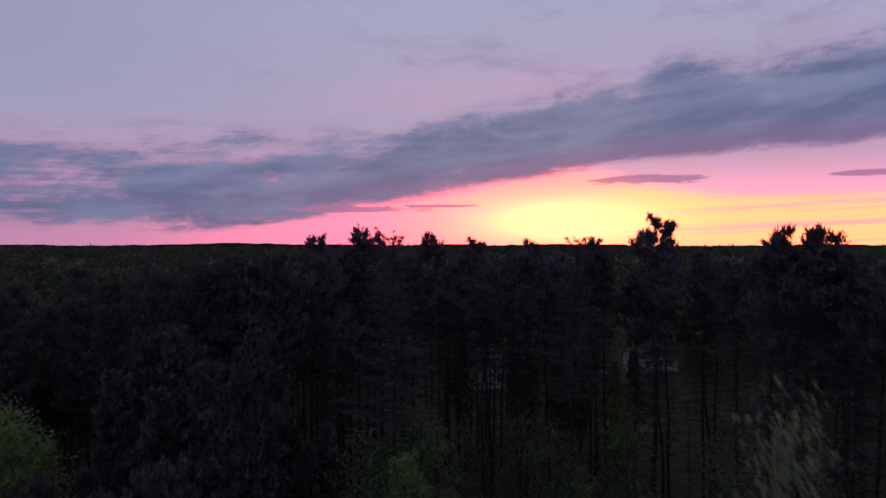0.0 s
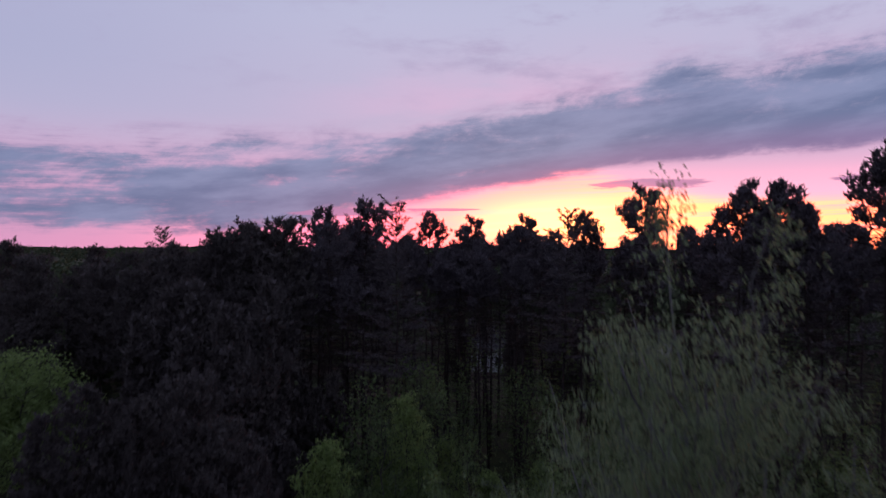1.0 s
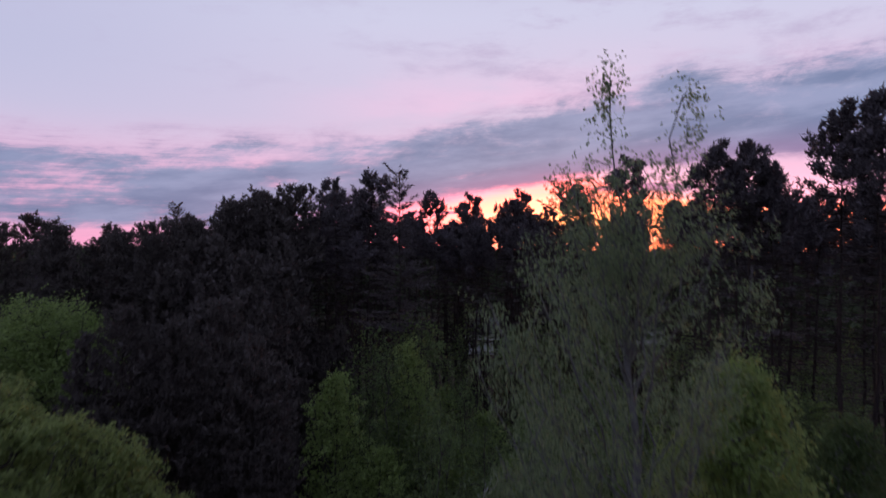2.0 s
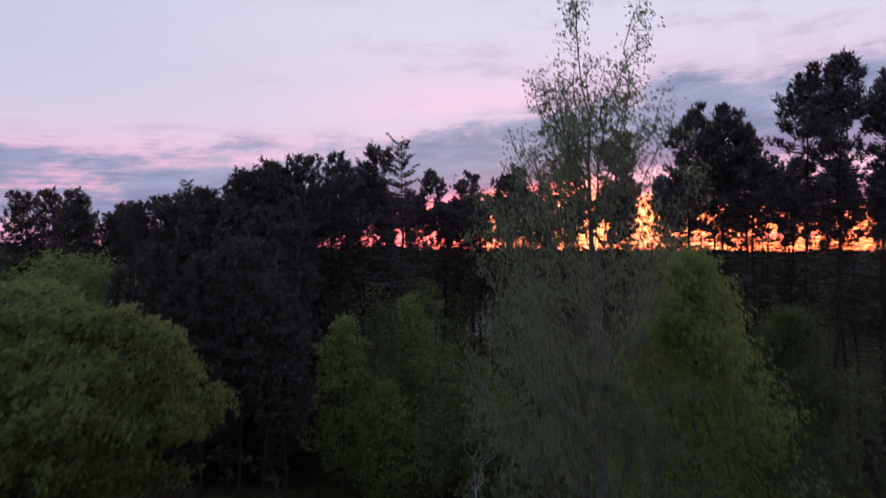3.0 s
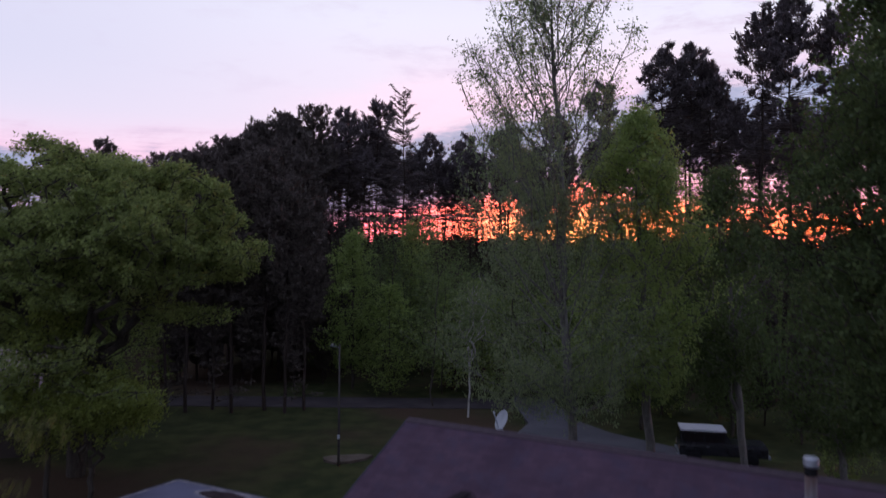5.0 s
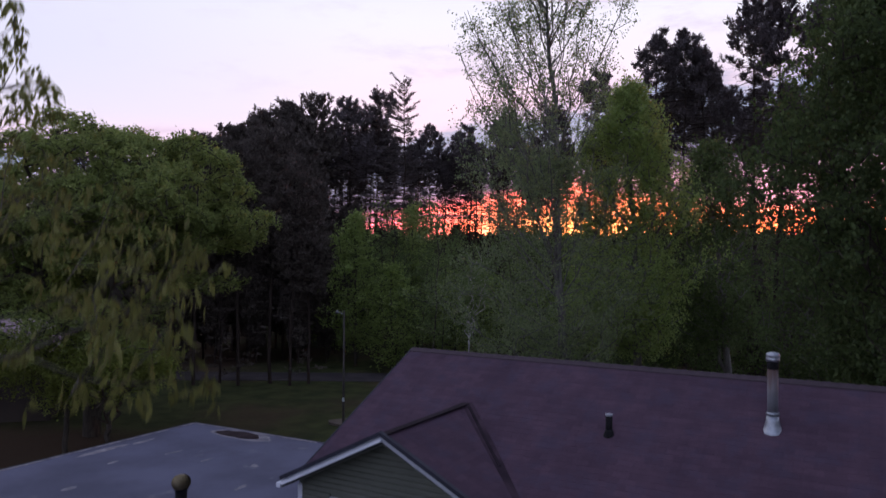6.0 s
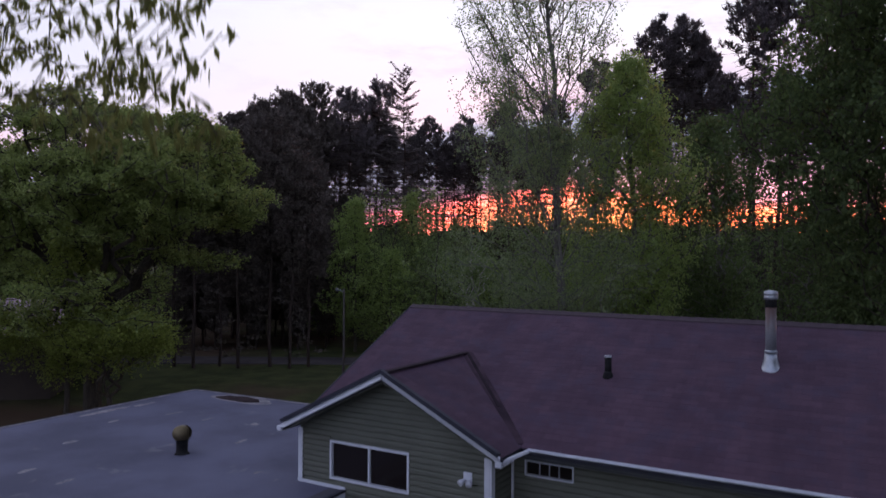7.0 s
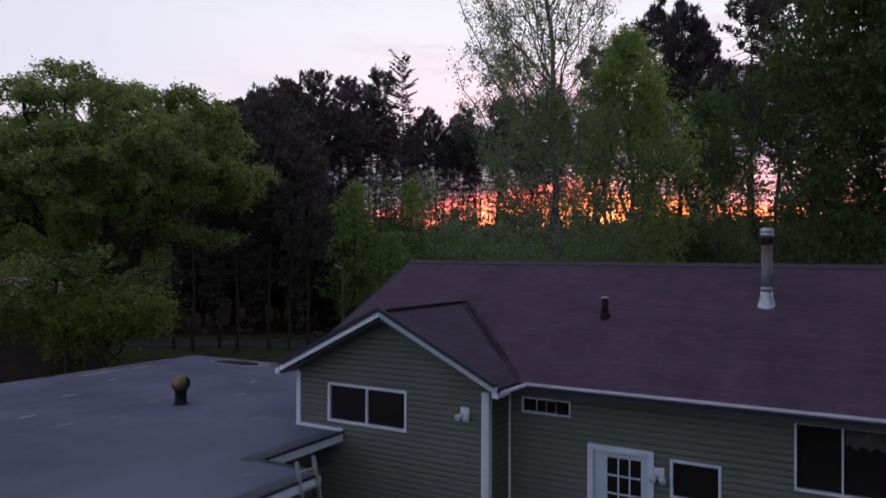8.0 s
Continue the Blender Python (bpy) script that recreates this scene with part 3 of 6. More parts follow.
def pine_meshes(seed, height, crown_from, spread, mat, plumes=False, bare=70, width=0.048, size=0.40, spikes=12, low_reach=0.45, taper=0.8, skirt=0, open_below=False):
    """A tall pine: bare trunk with dead twigs, whorls of limbs, needle tufts bunched in knobs on the limbs."""
    rng = np.random.default_rng(seed)
    trunk = wander(rng, (0, 0, 0), (rng.normal() * 0.4, rng.normal() * 0.4, height), 9, 0.10)
    heights = np.array([q[2] for q in trunk])
    line = np.array(trunk)
    p0, p1, r0, r1 = [], [], [], []

    def at(z):
        return np.array([np.interp(z, heights, line[:, 0]), np.interp(z, heights, line[:, 1]), z])

    def rad(z):
        return 0.017 + 0.0085 * (height - z)

    for a, b in zip(trunk, trunk[1:]):
        p0.append(a), p1.append(b), r0.append(rad(a[2])), r1.append(rad(b[2]))
    hubs, heads = [], []
    low = crown_from * height
    crown = height - low
    lop = rng.uniform(0, 6.28)
    z = low
    while z < height - 0.25:
        f = (z - low) / crown
        if plumes:
            # a feathered spire over a few long flat boughs
            reach = spread * (0.26 + 0.74 * (1.0 - f) ** 0.9) * rng.uniform(0.5, 1.2)
            arms, gap, rise = rng.integers(5, 8), rng.uniform(0.55, 0.8), 0.02 + 0.95 * f * f
        else:
            reach = spread * (low_reach + (1 - low_reach) * f / 0.35 if f < 0.35 else ((1.0 - f) / 0.65) ** taper) * rng.uniform(0.8, 1.1)
            arms, gap, rise = rng.integers(5, 8), rng.uniform(0.42, 0.62), 0.02 + 0.75 * f
        for k in range(arms):
            a = rng.uniform(0, 2 * math.pi)
            if open_below and rng.uniform() > 0.15 + 1.6 * f:
                continue
            ln = reach * rng.uniform(0.45, 1.15) * (1 + 0.18 * math.cos(a - lop)) + 0.2
            d = np.array([math.cos(a), math.sin(a), rise + rng.normal() * 0.12])
            s = at(min(height - 0.2, z + rng.uniform(-0.2, 0.2)))
            m = s + d * ln * 0.55
            e = s + d * ln + np.array([0, 0, 0.22 * ln if not plumes else 0.05 * ln])
            rr = 0.012 + 0.012 * ln
            p0.extend([s, m]), p1.extend([m, e]), r0.extend([rr, rr * 0.65]), r1.extend([rr * 0.65, 0.01])

            def on_limb(f2):
                return s + (m - s) * f2 / 0.55 if f2 < 0.55 else m + (e - m) * (f2 - 0.55) / 0.45

            if plumes:
                for j in range(max(5, int(ln * 10))):
                    f2 = 1.0 - 0.85 * rng.uniform()
                    side = np.array([-d[1], d[0], 0]) * rng.normal() * 0.13 * ln
                    hubs.append(on_limb(f2) + side + (0, 0, rng.normal() * 0.04))
                    heads.append(d * (0.9, 0.9, 0.5) + side * 1.2)
            else:
                # knobs of needles, one at the limb's end and others on side twigs behind it
                for c in range(2 + int(ln / 0.27)):
                    f2 = 1.0 - 0.62 * rng.uniform() if c else 1.0
                    q = on_limb(f2)
                    if c:
                        q = q + np.array([-d[1], d[0], 0]) * rng.normal() * 0.20 * ln + (0, 0, 0.05 + 0.36 * rng.uniform())
                    off = rng.normal(size=3) * (0.07, 0.07, 0.05)
                    for j in range(3):
                        hubs.append(q + off * (1 - j) + d * (0.05, 0.05, 0) * j + (0, 0, 0.13 * j - 0.08))
                        heads.append(off * 2.0 + d * 0.25 + (0, 0, 0.55))
        z += gap
    for k in range(6):
        hubs.append(at(height) + rng.normal(size=3) * (0.10, 0.10, 0.3))
        heads.append(np.array([0, 0, 1.0]))
    # dead twigs on the bare trunk, nearly level and forked again and again
    t0, t1, u0, u1 = [], [], [], []
    for k in range(bare):
        zz = height * (0.24 + (crown_from - 0.16) * rng.uniform() ** 0.8)
        a = rng.uniform(0, 2 * math.pi)
        s = at(zz)
        ln = rng.uniform(0.7, 2.4)
        d = np.array([math.cos(a), math.sin(a), rng.uniform(-0.22, 0.16)])
        e = s + d * ln
        t0.append(s), t1.append(e), u0.append(0.026), u1.append(0.012)
        for j in range(4):
            q = s + (e - s) * rng.uniform(0.3, 1.0)
            t0.append(q), t1.append(q + d * 0.25 + rng.normal(size=3) * (0.36, 0.36, 0.15)), u0.append(0.015), u1.append(0.008)
    # a few thin living boughs under the crown
    for k in range(skirt):
        zz = low - crown * rng.uniform(0.02, 0.75)
        a = rng.uniform(0, 2 * math.pi)
        d = np.array([math.cos(a), math.sin(a), rng.uniform(-0.12, 0.14)])
        s, ln = at(zz), spread * rng.uniform(0.5, 1.0)
        p0.append(s), p1.append(s + d * ln), r0.append(0.03), r1.append(0.01)
        for j in range(7):
            side = np.array([-d[1], d[0], 0]) * rng.normal() * 0.2 * ln
            hubs.append(s + d * ln * rng.uniform(0.35, 1.0) + side)
            heads.append(d * 0.6 + side * 0.5)
    v, c = tubes((p0, p1, r0, r1), 3)
    tv, tc = blades((t0, t1, u0, u1), rng)
    v, c = np.concatenate([v, tv]), np.concatenate([c, tc + len(v)])
    return (mesh_from_arrays("pine_trunk", v, c, 4, BARK_PINE), tuft_mesh("pine_crown", np.array(hubs), np.array(heads), size, spikes, width, mat, rng, 0.18 if plumes else 0.3, 0.6 if plumes else 1.0))


def pine(meshes, x, y, scale, turn, label, group, lean=0.0):
    holder = empty("pine_tree", Matrix.Translation((x, y, -0.1)) @ Matrix.Rotation(turn, 4, "Z") @ Matrix.Rotation(lean, 4, "X") @ Matrix.Diagonal((scale, scale, scale, 1)))
    put("trunk", meshes[0], holder)
    put("crown", meshes[1], holder)
    return tagged(holder, label, "tree", group)


# ---- ground ----
def sheet(name, points, z, mat, label, kind="structure"):
    bm = bmesh.new()
    slab([(x, y, z) for x, y in points], 0.35, bm)
    ob = part(name, bm, mat)
    return tagged(ob, label, name.split("_")[0], "", kind)


def make_ground():
    xs = np.concatenate([[-4500, -1500, -500, -200], np.linspace(-100, 100, 101), [200, 500, 1500, 4500]])
    ys = np.concatenate([[-4500, -1000, -200], np.linspace(-60, 140, 101), [220, 500, 1500, 4500]])
    verts, faces = [], []
    for y in ys:
        for x in xs:
            flat = min(1.0, max(0.0, (abs(x) + abs(y)) / 60 - 0.3))
            verts.append((x, y, -0.12 + 0.08 * noise.noise((x * 0.15, y * 0.15, 0)) * flat))
    w = len(xs)
    for j in range(len(ys) - 1):
        for i in range(w - 1):
            k = j * w + i
            faces.append((k, k + 1, k + w + 1, k + w))
    tagged(put("ground", mesh_of("ground", verts, faces, GROUND, True)), "rough grass and brown leaf litter under the trees", "ground", "", "structure")


make_ground()
DRIVE = [(2.6, 3.5), (13.5, 2.0), (14.8, 12.0), (13.6, 20.0), (10.4, 23.5), (8.7, 27.2), (8.4, 34.0), (5.42, 34.0), (5.8, 25.8), (4.2, 21.8), (2.2, 17.2), (1.4, 10.0)]
sheet("driveway", DRIVE, 0.004, ASPHALT, "worn grey asphalt driveway behind the house")
sheet("road", [(-90, 30.7), (5.4, 30.4), (5.4, 33.8), (-90, 34.7)], -0.085, LANE, "narrow grey lane running past the pine trunks")
sheet("road_far", [(20, 101.5), (30, 101.5), (30, 106.5), (20, 106.5)], 0.0, ASPHALT, "pale country road beyond the pine stand")
sheet("road_bend", [(27, 147), (38, 147), (38, 152), (27, 152)], 0.0, ASPHALT, "pale bend of the country road beyond the pines")
sheet("sand_patch", [(-5.5, 17.6), (-4.9, 17.1), (-4.2, 17.3), (-3.5, 17.8), (-3.1, 18.5), (-3.8, 18.7), (-4.5, 18.5), (-5.1, 18.4), (-5.6, 18.1)], 0.0, DIRT, "bare sandy patch of ground round the pole's foot")


# ---- the house: local axes a (along the front wall), b (back from the gutter), z ----
HOUSE_AT = Matrix.Translation((2.0, -7.35, 0)) @ Matrix.Rotation(radians(-30.4), 4, "Z")
PITCH, RIDGE_B, RIDGE_Z, EAVE_Z = 0.4885, 4.36, 6.31, 4.18
A_LEFT, A_RIGHT = -5.27, 9.4
GABLE_A, GABLE_HALF, GABLE_FRONT, GABLE_WALL = -2.61, 2.51, -0.82, -0.37
house = tagged(empty("house", HOUSE_AT), "green-sided house with a plum shingle roof and white trim", "house")


def lay_courses(parent, origin, along, up, rows, span, mat, step=0.16):
    """Shingle courses, each a strip of its own that overlaps the one below. span(v) gives where a course starts and ends."""
    o, al, u = Vector(origin), Vector(along).normalized(), Vector(up).normalized()
    nrm = al.cross(u).normalized()
    if nrm.z < 0:
        nrm = -nrm
    for i in range(rows):
        s0, s1 = span(i * step)
        t0, t1 = span((i + 1) * step)
        if s1 - s0 < 0.02:
            continue
        lift = 0.0035
        corners = ((s0, i * step, -0.01), (s1, i * step, -0.01), (s0, i * step, lift), (s1, i * step, lift), (t1, (i + 1) * step, 0.002), (t0, (i + 1) * step, 0.002))
        me = mesh_of("shingle_course", [o + al * s + u * v + nrm * h for s, v, h in corners], [(0, 1, 3, 2), (2, 3, 4, 5)], mat)
        layer = me.uv_layers.new(name="UVMap")
        for loop in me.loops:
            s, v, h = corners[loop.vertex_index]
            layer.data[loop.index].uv = (s, v)
        put("shingle_course", me, parent)


def make_roof():
    run = math.hypot(RIDGE_B, RIDGE_Z - EAVE_Z)
    rows = int(run / 0.16)
    step = run / rows
    roof = put("roof", None, house, "plum-brown asphalt shingle roof")
    wide = A_RIGHT - A_LEFT
    lay_courses(roof, (A_LEFT, 0, EAVE_Z), (1, 0, 0), (0, RIDGE_B, RIDGE_Z - EAVE_Z), rows, lambda v: (0, wide), SHINGLES, step)
    lay_courses(roof, (A_LEFT, 2 * RIDGE_B, EAVE_Z), (1, 0, 0), (0, -RIDGE_B, RIDGE_Z - EAVE_Z), rows, lambda v: (0, wide), SHINGLES, step)
    deck = slab([(A_LEFT, 0, EAVE_Z - 0.02), (A_RIGHT, 0, EAVE_Z - 0.02), (A_RIGHT, RIDGE_B, RIDGE_Z - 0.02), (A_LEFT, RIDGE_B, RIDGE_Z - 0.02)], 0.16)
    slab([(A_LEFT, 2 * RIDGE_B, EAVE_Z - 0.02), (A_RIGHT, 2 * RIDGE_B, EAVE_Z - 0.02), (A_RIGHT, RIDGE_B, RIDGE_Z - 0.02), (A_LEFT, RIDGE_B, RIDGE_Z - 0.02)], 0.16, deck)
    part("roof_deck", deck, DARK_EDGE, roof)
    # ridge caps, one bent shingle after the other
    n = int(wide / 0.3)
    ln = 1.15 * wide / n
    cap = mesh_of("ridge_cap", [(0, -0.15, -0.041), (0, 0, 0.034), (0, 0.15, -0.041), (ln, 0.15, -0.053), (ln, 0, 0.022), (ln, -0.15, -0.053), (ln, -0.16, -0.1), (0, -0.16, -0.1)], [(0, 1, 4, 5), (1, 2, 3, 4), (0, 5, 6, 7)], CAP_SHINGLES)
    for i in range(n):
        put("ridge_cap", cap, roof, "", Matrix.Translation((A_LEFT + i * wide / n, RIDGE_B, RIDGE_Z)))
    # cross gable
    gz = EAVE_Z + GABLE_HALF * PITCH
    run = math.hypot(GABLE_HALF, GABLE_HALF * PITCH)
    rows = int(run / 0.16)
    step = run / rows
    back = GABLE_HALF / 1.0

    def depth(v):
        f = v / run
        return -GABLE_FRONT + (gz - EAVE_Z) / PITCH * f

    lay_courses(roof, (GABLE_A + GABLE_HALF, GABLE_FRONT, EAVE_Z + 0.012), (0, 1, 0), (-GABLE_HALF, 0, GABLE_HALF * PITCH), rows, lambda v: (0, depth(v)), SHINGLES, step)
    lay_courses(roof, (GABLE_A - GABLE_HALF, GABLE_FRONT, EAVE_Z + 0.012), (0, 1, 0), (GABLE_HALF, 0, GABLE_HALF * PITCH), rows, lambda v: (0, depth(v)), SHINGLES, step)
    bm = bmesh.new()
    for s in (-1, 1):
        slab([(GABLE_A + s * GABLE_HALF, GABLE_FRONT, EAVE_Z - 0.015), (GABLE_A, GABLE_FRONT, gz - 0.015), (GABLE_A, back, gz - 0.015), (GABLE_A + s * GABLE_HALF, 0.05, EAVE_Z - 0.015)], 0.12, bm)
    part("gable_deck", bm, DARK_EDGE, roof)
    # dark shading along the gable ridge is painted into this cap's colour
    bm = bar((GABLE_A, GABLE_FRONT - 0.02, gz + 0.025), (GABLE_A, back + 0.05, gz + 0.03), 0.16, 0.03)
    part("ridge_cap", bm, ROOF_LINE_SHADE, roof)
    # the valley's shade is painted: a darker band and a near-black line
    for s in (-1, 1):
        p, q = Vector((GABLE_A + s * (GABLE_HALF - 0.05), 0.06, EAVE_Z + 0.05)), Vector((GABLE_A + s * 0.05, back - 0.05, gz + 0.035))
        part("valley_shade_band", bar(p, q, 0.26, 0.016), VALLEY_SHADE, roof, "darker shingles along the valley, its shade put into their colour")
        part("valley_shade_line", bar(p.lerp(q, 0.35 if s > 0 else 0.0) + Vector((0, 0, 0.010)), q + Vector((0, 0, 0.010)), 0.06, 0.016), ROOF_LINE_SHADE, roof)
    # white rake boards with a dark drip edge, little returns at the ends
    for s in (-1, 1):
        p, q = Vector((GABLE_A + s * (GABLE_HALF - 0.03), GABLE_FRONT - 0.03, EAVE_Z - 0.03)), Vector((GABLE_A, GABLE_FRONT - 0.03, gz - 0.03))
        part("rake_board", bar(p, q, 0.035, 0.145, up=(0, -PITCH * s, 1)), TRIM, roof)
        d = Vector((0, -0.012, 0.092))
        part("drip_edge", bar(p + d, q + d, 0.10, 0.075), DARK_EDGE, roof)
        part("eave_return", box((GABLE_A + s * GABLE_HALF - 0.12, GABLE_FRONT - 0.035, EAVE_Z - 0.16), (GABLE_A + s * GABLE_HALF + 0.0, GABLE_WALL, EAVE_Z - 0.06), bevel=0.01), TRIM, roof)
        part("soffit", slab([(GABLE_A + s * GABLE_HALF, GABLE_FRONT, EAVE_Z - 0.15), (GABLE_A, GABLE_FRONT, gz - 0.15), (GABLE_A, GABLE_WALL, gz - 0.15), (GABLE_A + s * GABLE_HALF, GABLE_WALL, EAVE_Z - 0.15)], 0.012), SIDING, roof)
    # left rake of the main roof
    for b0, z0, b1 in ((0, EAVE_Z, RIDGE_B), (2 * RIDGE_B, EAVE_Z, RIDGE_B)):
        part("rake_board", bar((A_LEFT - 0.02, b0, z0 - 0.08), (A_LEFT - 0.02, b1, RIDGE_Z - 0.08), 0.03, 0.17), DARK_EDGE, roof)
    # gutter along the eave, open at the top
    bm = bmesh.new()
    a0, a1 = GABLE_A + GABLE_HALF + 0.13, A_RIGHT
    prof = [(0.02, 0.0), (0.02, -0.055), (-0.02, -0.055), (-0.08, -0.020), (-0.08, 0.0), (-0.071, 0.0), (-0.071, -0.016), (-0.018, -0.047), (0.008, -0.047), (0.008, 0.0)]
    ends = [[bm.verts.new((a, b - 0.02, EAVE_Z + 0.008 + z)) for b, z in prof] for a in (a0, a1)]
    for i in range(len(prof)):
        j = (i + 1) % len(prof)
        bm.faces.new((ends[0][i], ends[0][j], ends[1][j], ends[1][i]))
    bm.faces.new(ends[0])
    bm.faces.new(ends[1][::-1])
    bmesh.ops.recalc_face_normals(bm, faces=bm.faces)
    part("gutter", bm, TRIM, house, "white metal eave gutter")
    part("gutter_corner", bar((a0 + 0.03, -0.055, EAVE_Z - 0.022), (GABLE_A + GABLE_HALF - 0.02, GABLE_FRONT + 0.06, EAVE_Z - 0.075), 0.05, 0.05), TRIM, house)
    part("main_soffit", box((-0.5, 0.0, EAVE_Z - 0.16), (A_RIGHT, 0.52, EAVE_Z - 0.13)), SIDING, house)


def siding(wall, a0, a1, z0, top_at, holes, at, board=0.113):
    """Lapped boards on a wall: each is a part, cut at the openings and under a sloping top. at(a, out, z) places a point."""
    z = z0
    while True:
        z1 = z + board
        lo, hi = top_at(z1)
        lo, hi = max(a0, lo), min(a1, hi)
        if hi - lo < 0.1:
            break
        cuts = [(lo, hi)]
        for h0, h1, hz0, hz1 in holes:
            if z1 > hz0 + 0.02 and z < hz1 - 0.02:
                cuts = [c for s, e in cuts for c in ((s, min(e, h0)), (max(s, h1), e)) if c[1] - c[0] > 0.03]
        for s, e in cuts:
            # a flat face that curves back into a groove under the next board
            prof = [(0.0, 0.0), (0.040, 0.0), (0.042, 0.006), (0.037, 0.55 * board), (0.028, 0.72 * board), (0.008, 0.86 * board), (0.003, board)]
            vs = [at(p, o, z + u) for p in (s, e) for o, u in prof]
            k = len(prof)
            fs = [(i, i + k, i + k + 1, i + 1) for i in range(k - 1)] + [tuple(range(k)), tuple(range(2 * k - 1, k - 1, -1))]
            put("siding_board", mesh_of("siding_board", vs, fs, SIDING), wall)
        z = z1


def window(parent, a0, a1, z0, z1, b, mullions=(), rails=(), trim=0.046, bar_w=0.02):
    """White-trimmed window in the wall plane b: casing, sash bars and a dark pane set back."""
    win = put("window", None, parent, "white vinyl window with dark glass")
    bm = box((a0, b - 0.05, z0), (a0 + trim, b + 0.06, z1))
    box((a1 - trim, b - 0.05, z0), (a1, b + 0.06, z1), bm)
    box((a0 + trim, b - 0.05, z1 - trim), (a1 - trim, b + 0.06, z1), bm)
    box((a0 + trim, b - 0.06, z0), (a1 - trim, b + 0.06, z0 + trim), bm)
    part("casing", bm, TRIM, win)
    for m in mullions:
        part("mullion", box((m - bar_w, b - 0.03, z0 + trim), (m + bar_w, b + 0.05, z1 - trim)), TRIM, win)
    for r in rails:
        part("sash_rail", box((a0 + trim, b - 0.02, r - 0.02), (a1 - trim, b + 0.05, r + 0.02)), TRIM, win)
    edges = [a0 + trim, *mullions, a1 - trim]
    for s, e in zip(edges, edges[1:]):
        part("pane", box((s, b + 0.02, z0 + trim), (e, b + 0.03, z1 - trim)), GLASS, win)
    return win


def wall_with_holes(parent, name, a0, a1, z0, z1, b0, b1, holes, mat):
    """A thick wall made of blocks round its openings."""
    bm = bmesh.new()
    cuts = sorted({a0, a1, *[h[0] for h in holes], *[h[1] for h in holes]})
    for s, e in zip(cuts, cuts[1:]):
        spans = [(z0, z1)]
        for h in holes:
            if h[0] <= s + 1e-6 and h[1] >= e - 1e-6:
                spans = [c for p, q in spans for c in ((p, min(q, h[2])), (max(p, h[3]), q)) if c[1] - c[0] > 1e-3]
        for p, q in spans:
            box((s, b0, p), (e, b1, q), bm)
    return part(name, bm, mat, parent)


def flood_light(parent, a, b, z):
    lamp = put("wall_light", None, parent, "white twin-head floodlight on the wall")
    part("back_plate", box((a - 0.09, b - 0.03, z - 0.1), (a + 0.09, b, z + 0.1), bevel=0.012), TRIM, lamp)
    for s in (-1, 1):
        bm = lathe([(0.02, 0.0), (0.035, 0.03), (0.055, 0.09), (0.062, 0.14), (0.05, 0.145)], 14)
        m = Matrix.Translation((a + 0.04 * s, b - 0.05, z - 0.03)) @ Matrix.Rotation(radians(118), 4, "X") @ Matrix.Rotation(radians(24 * s), 4, "Y")
        part("lamp_head", bm, TRIM, lamp, "", m, True)


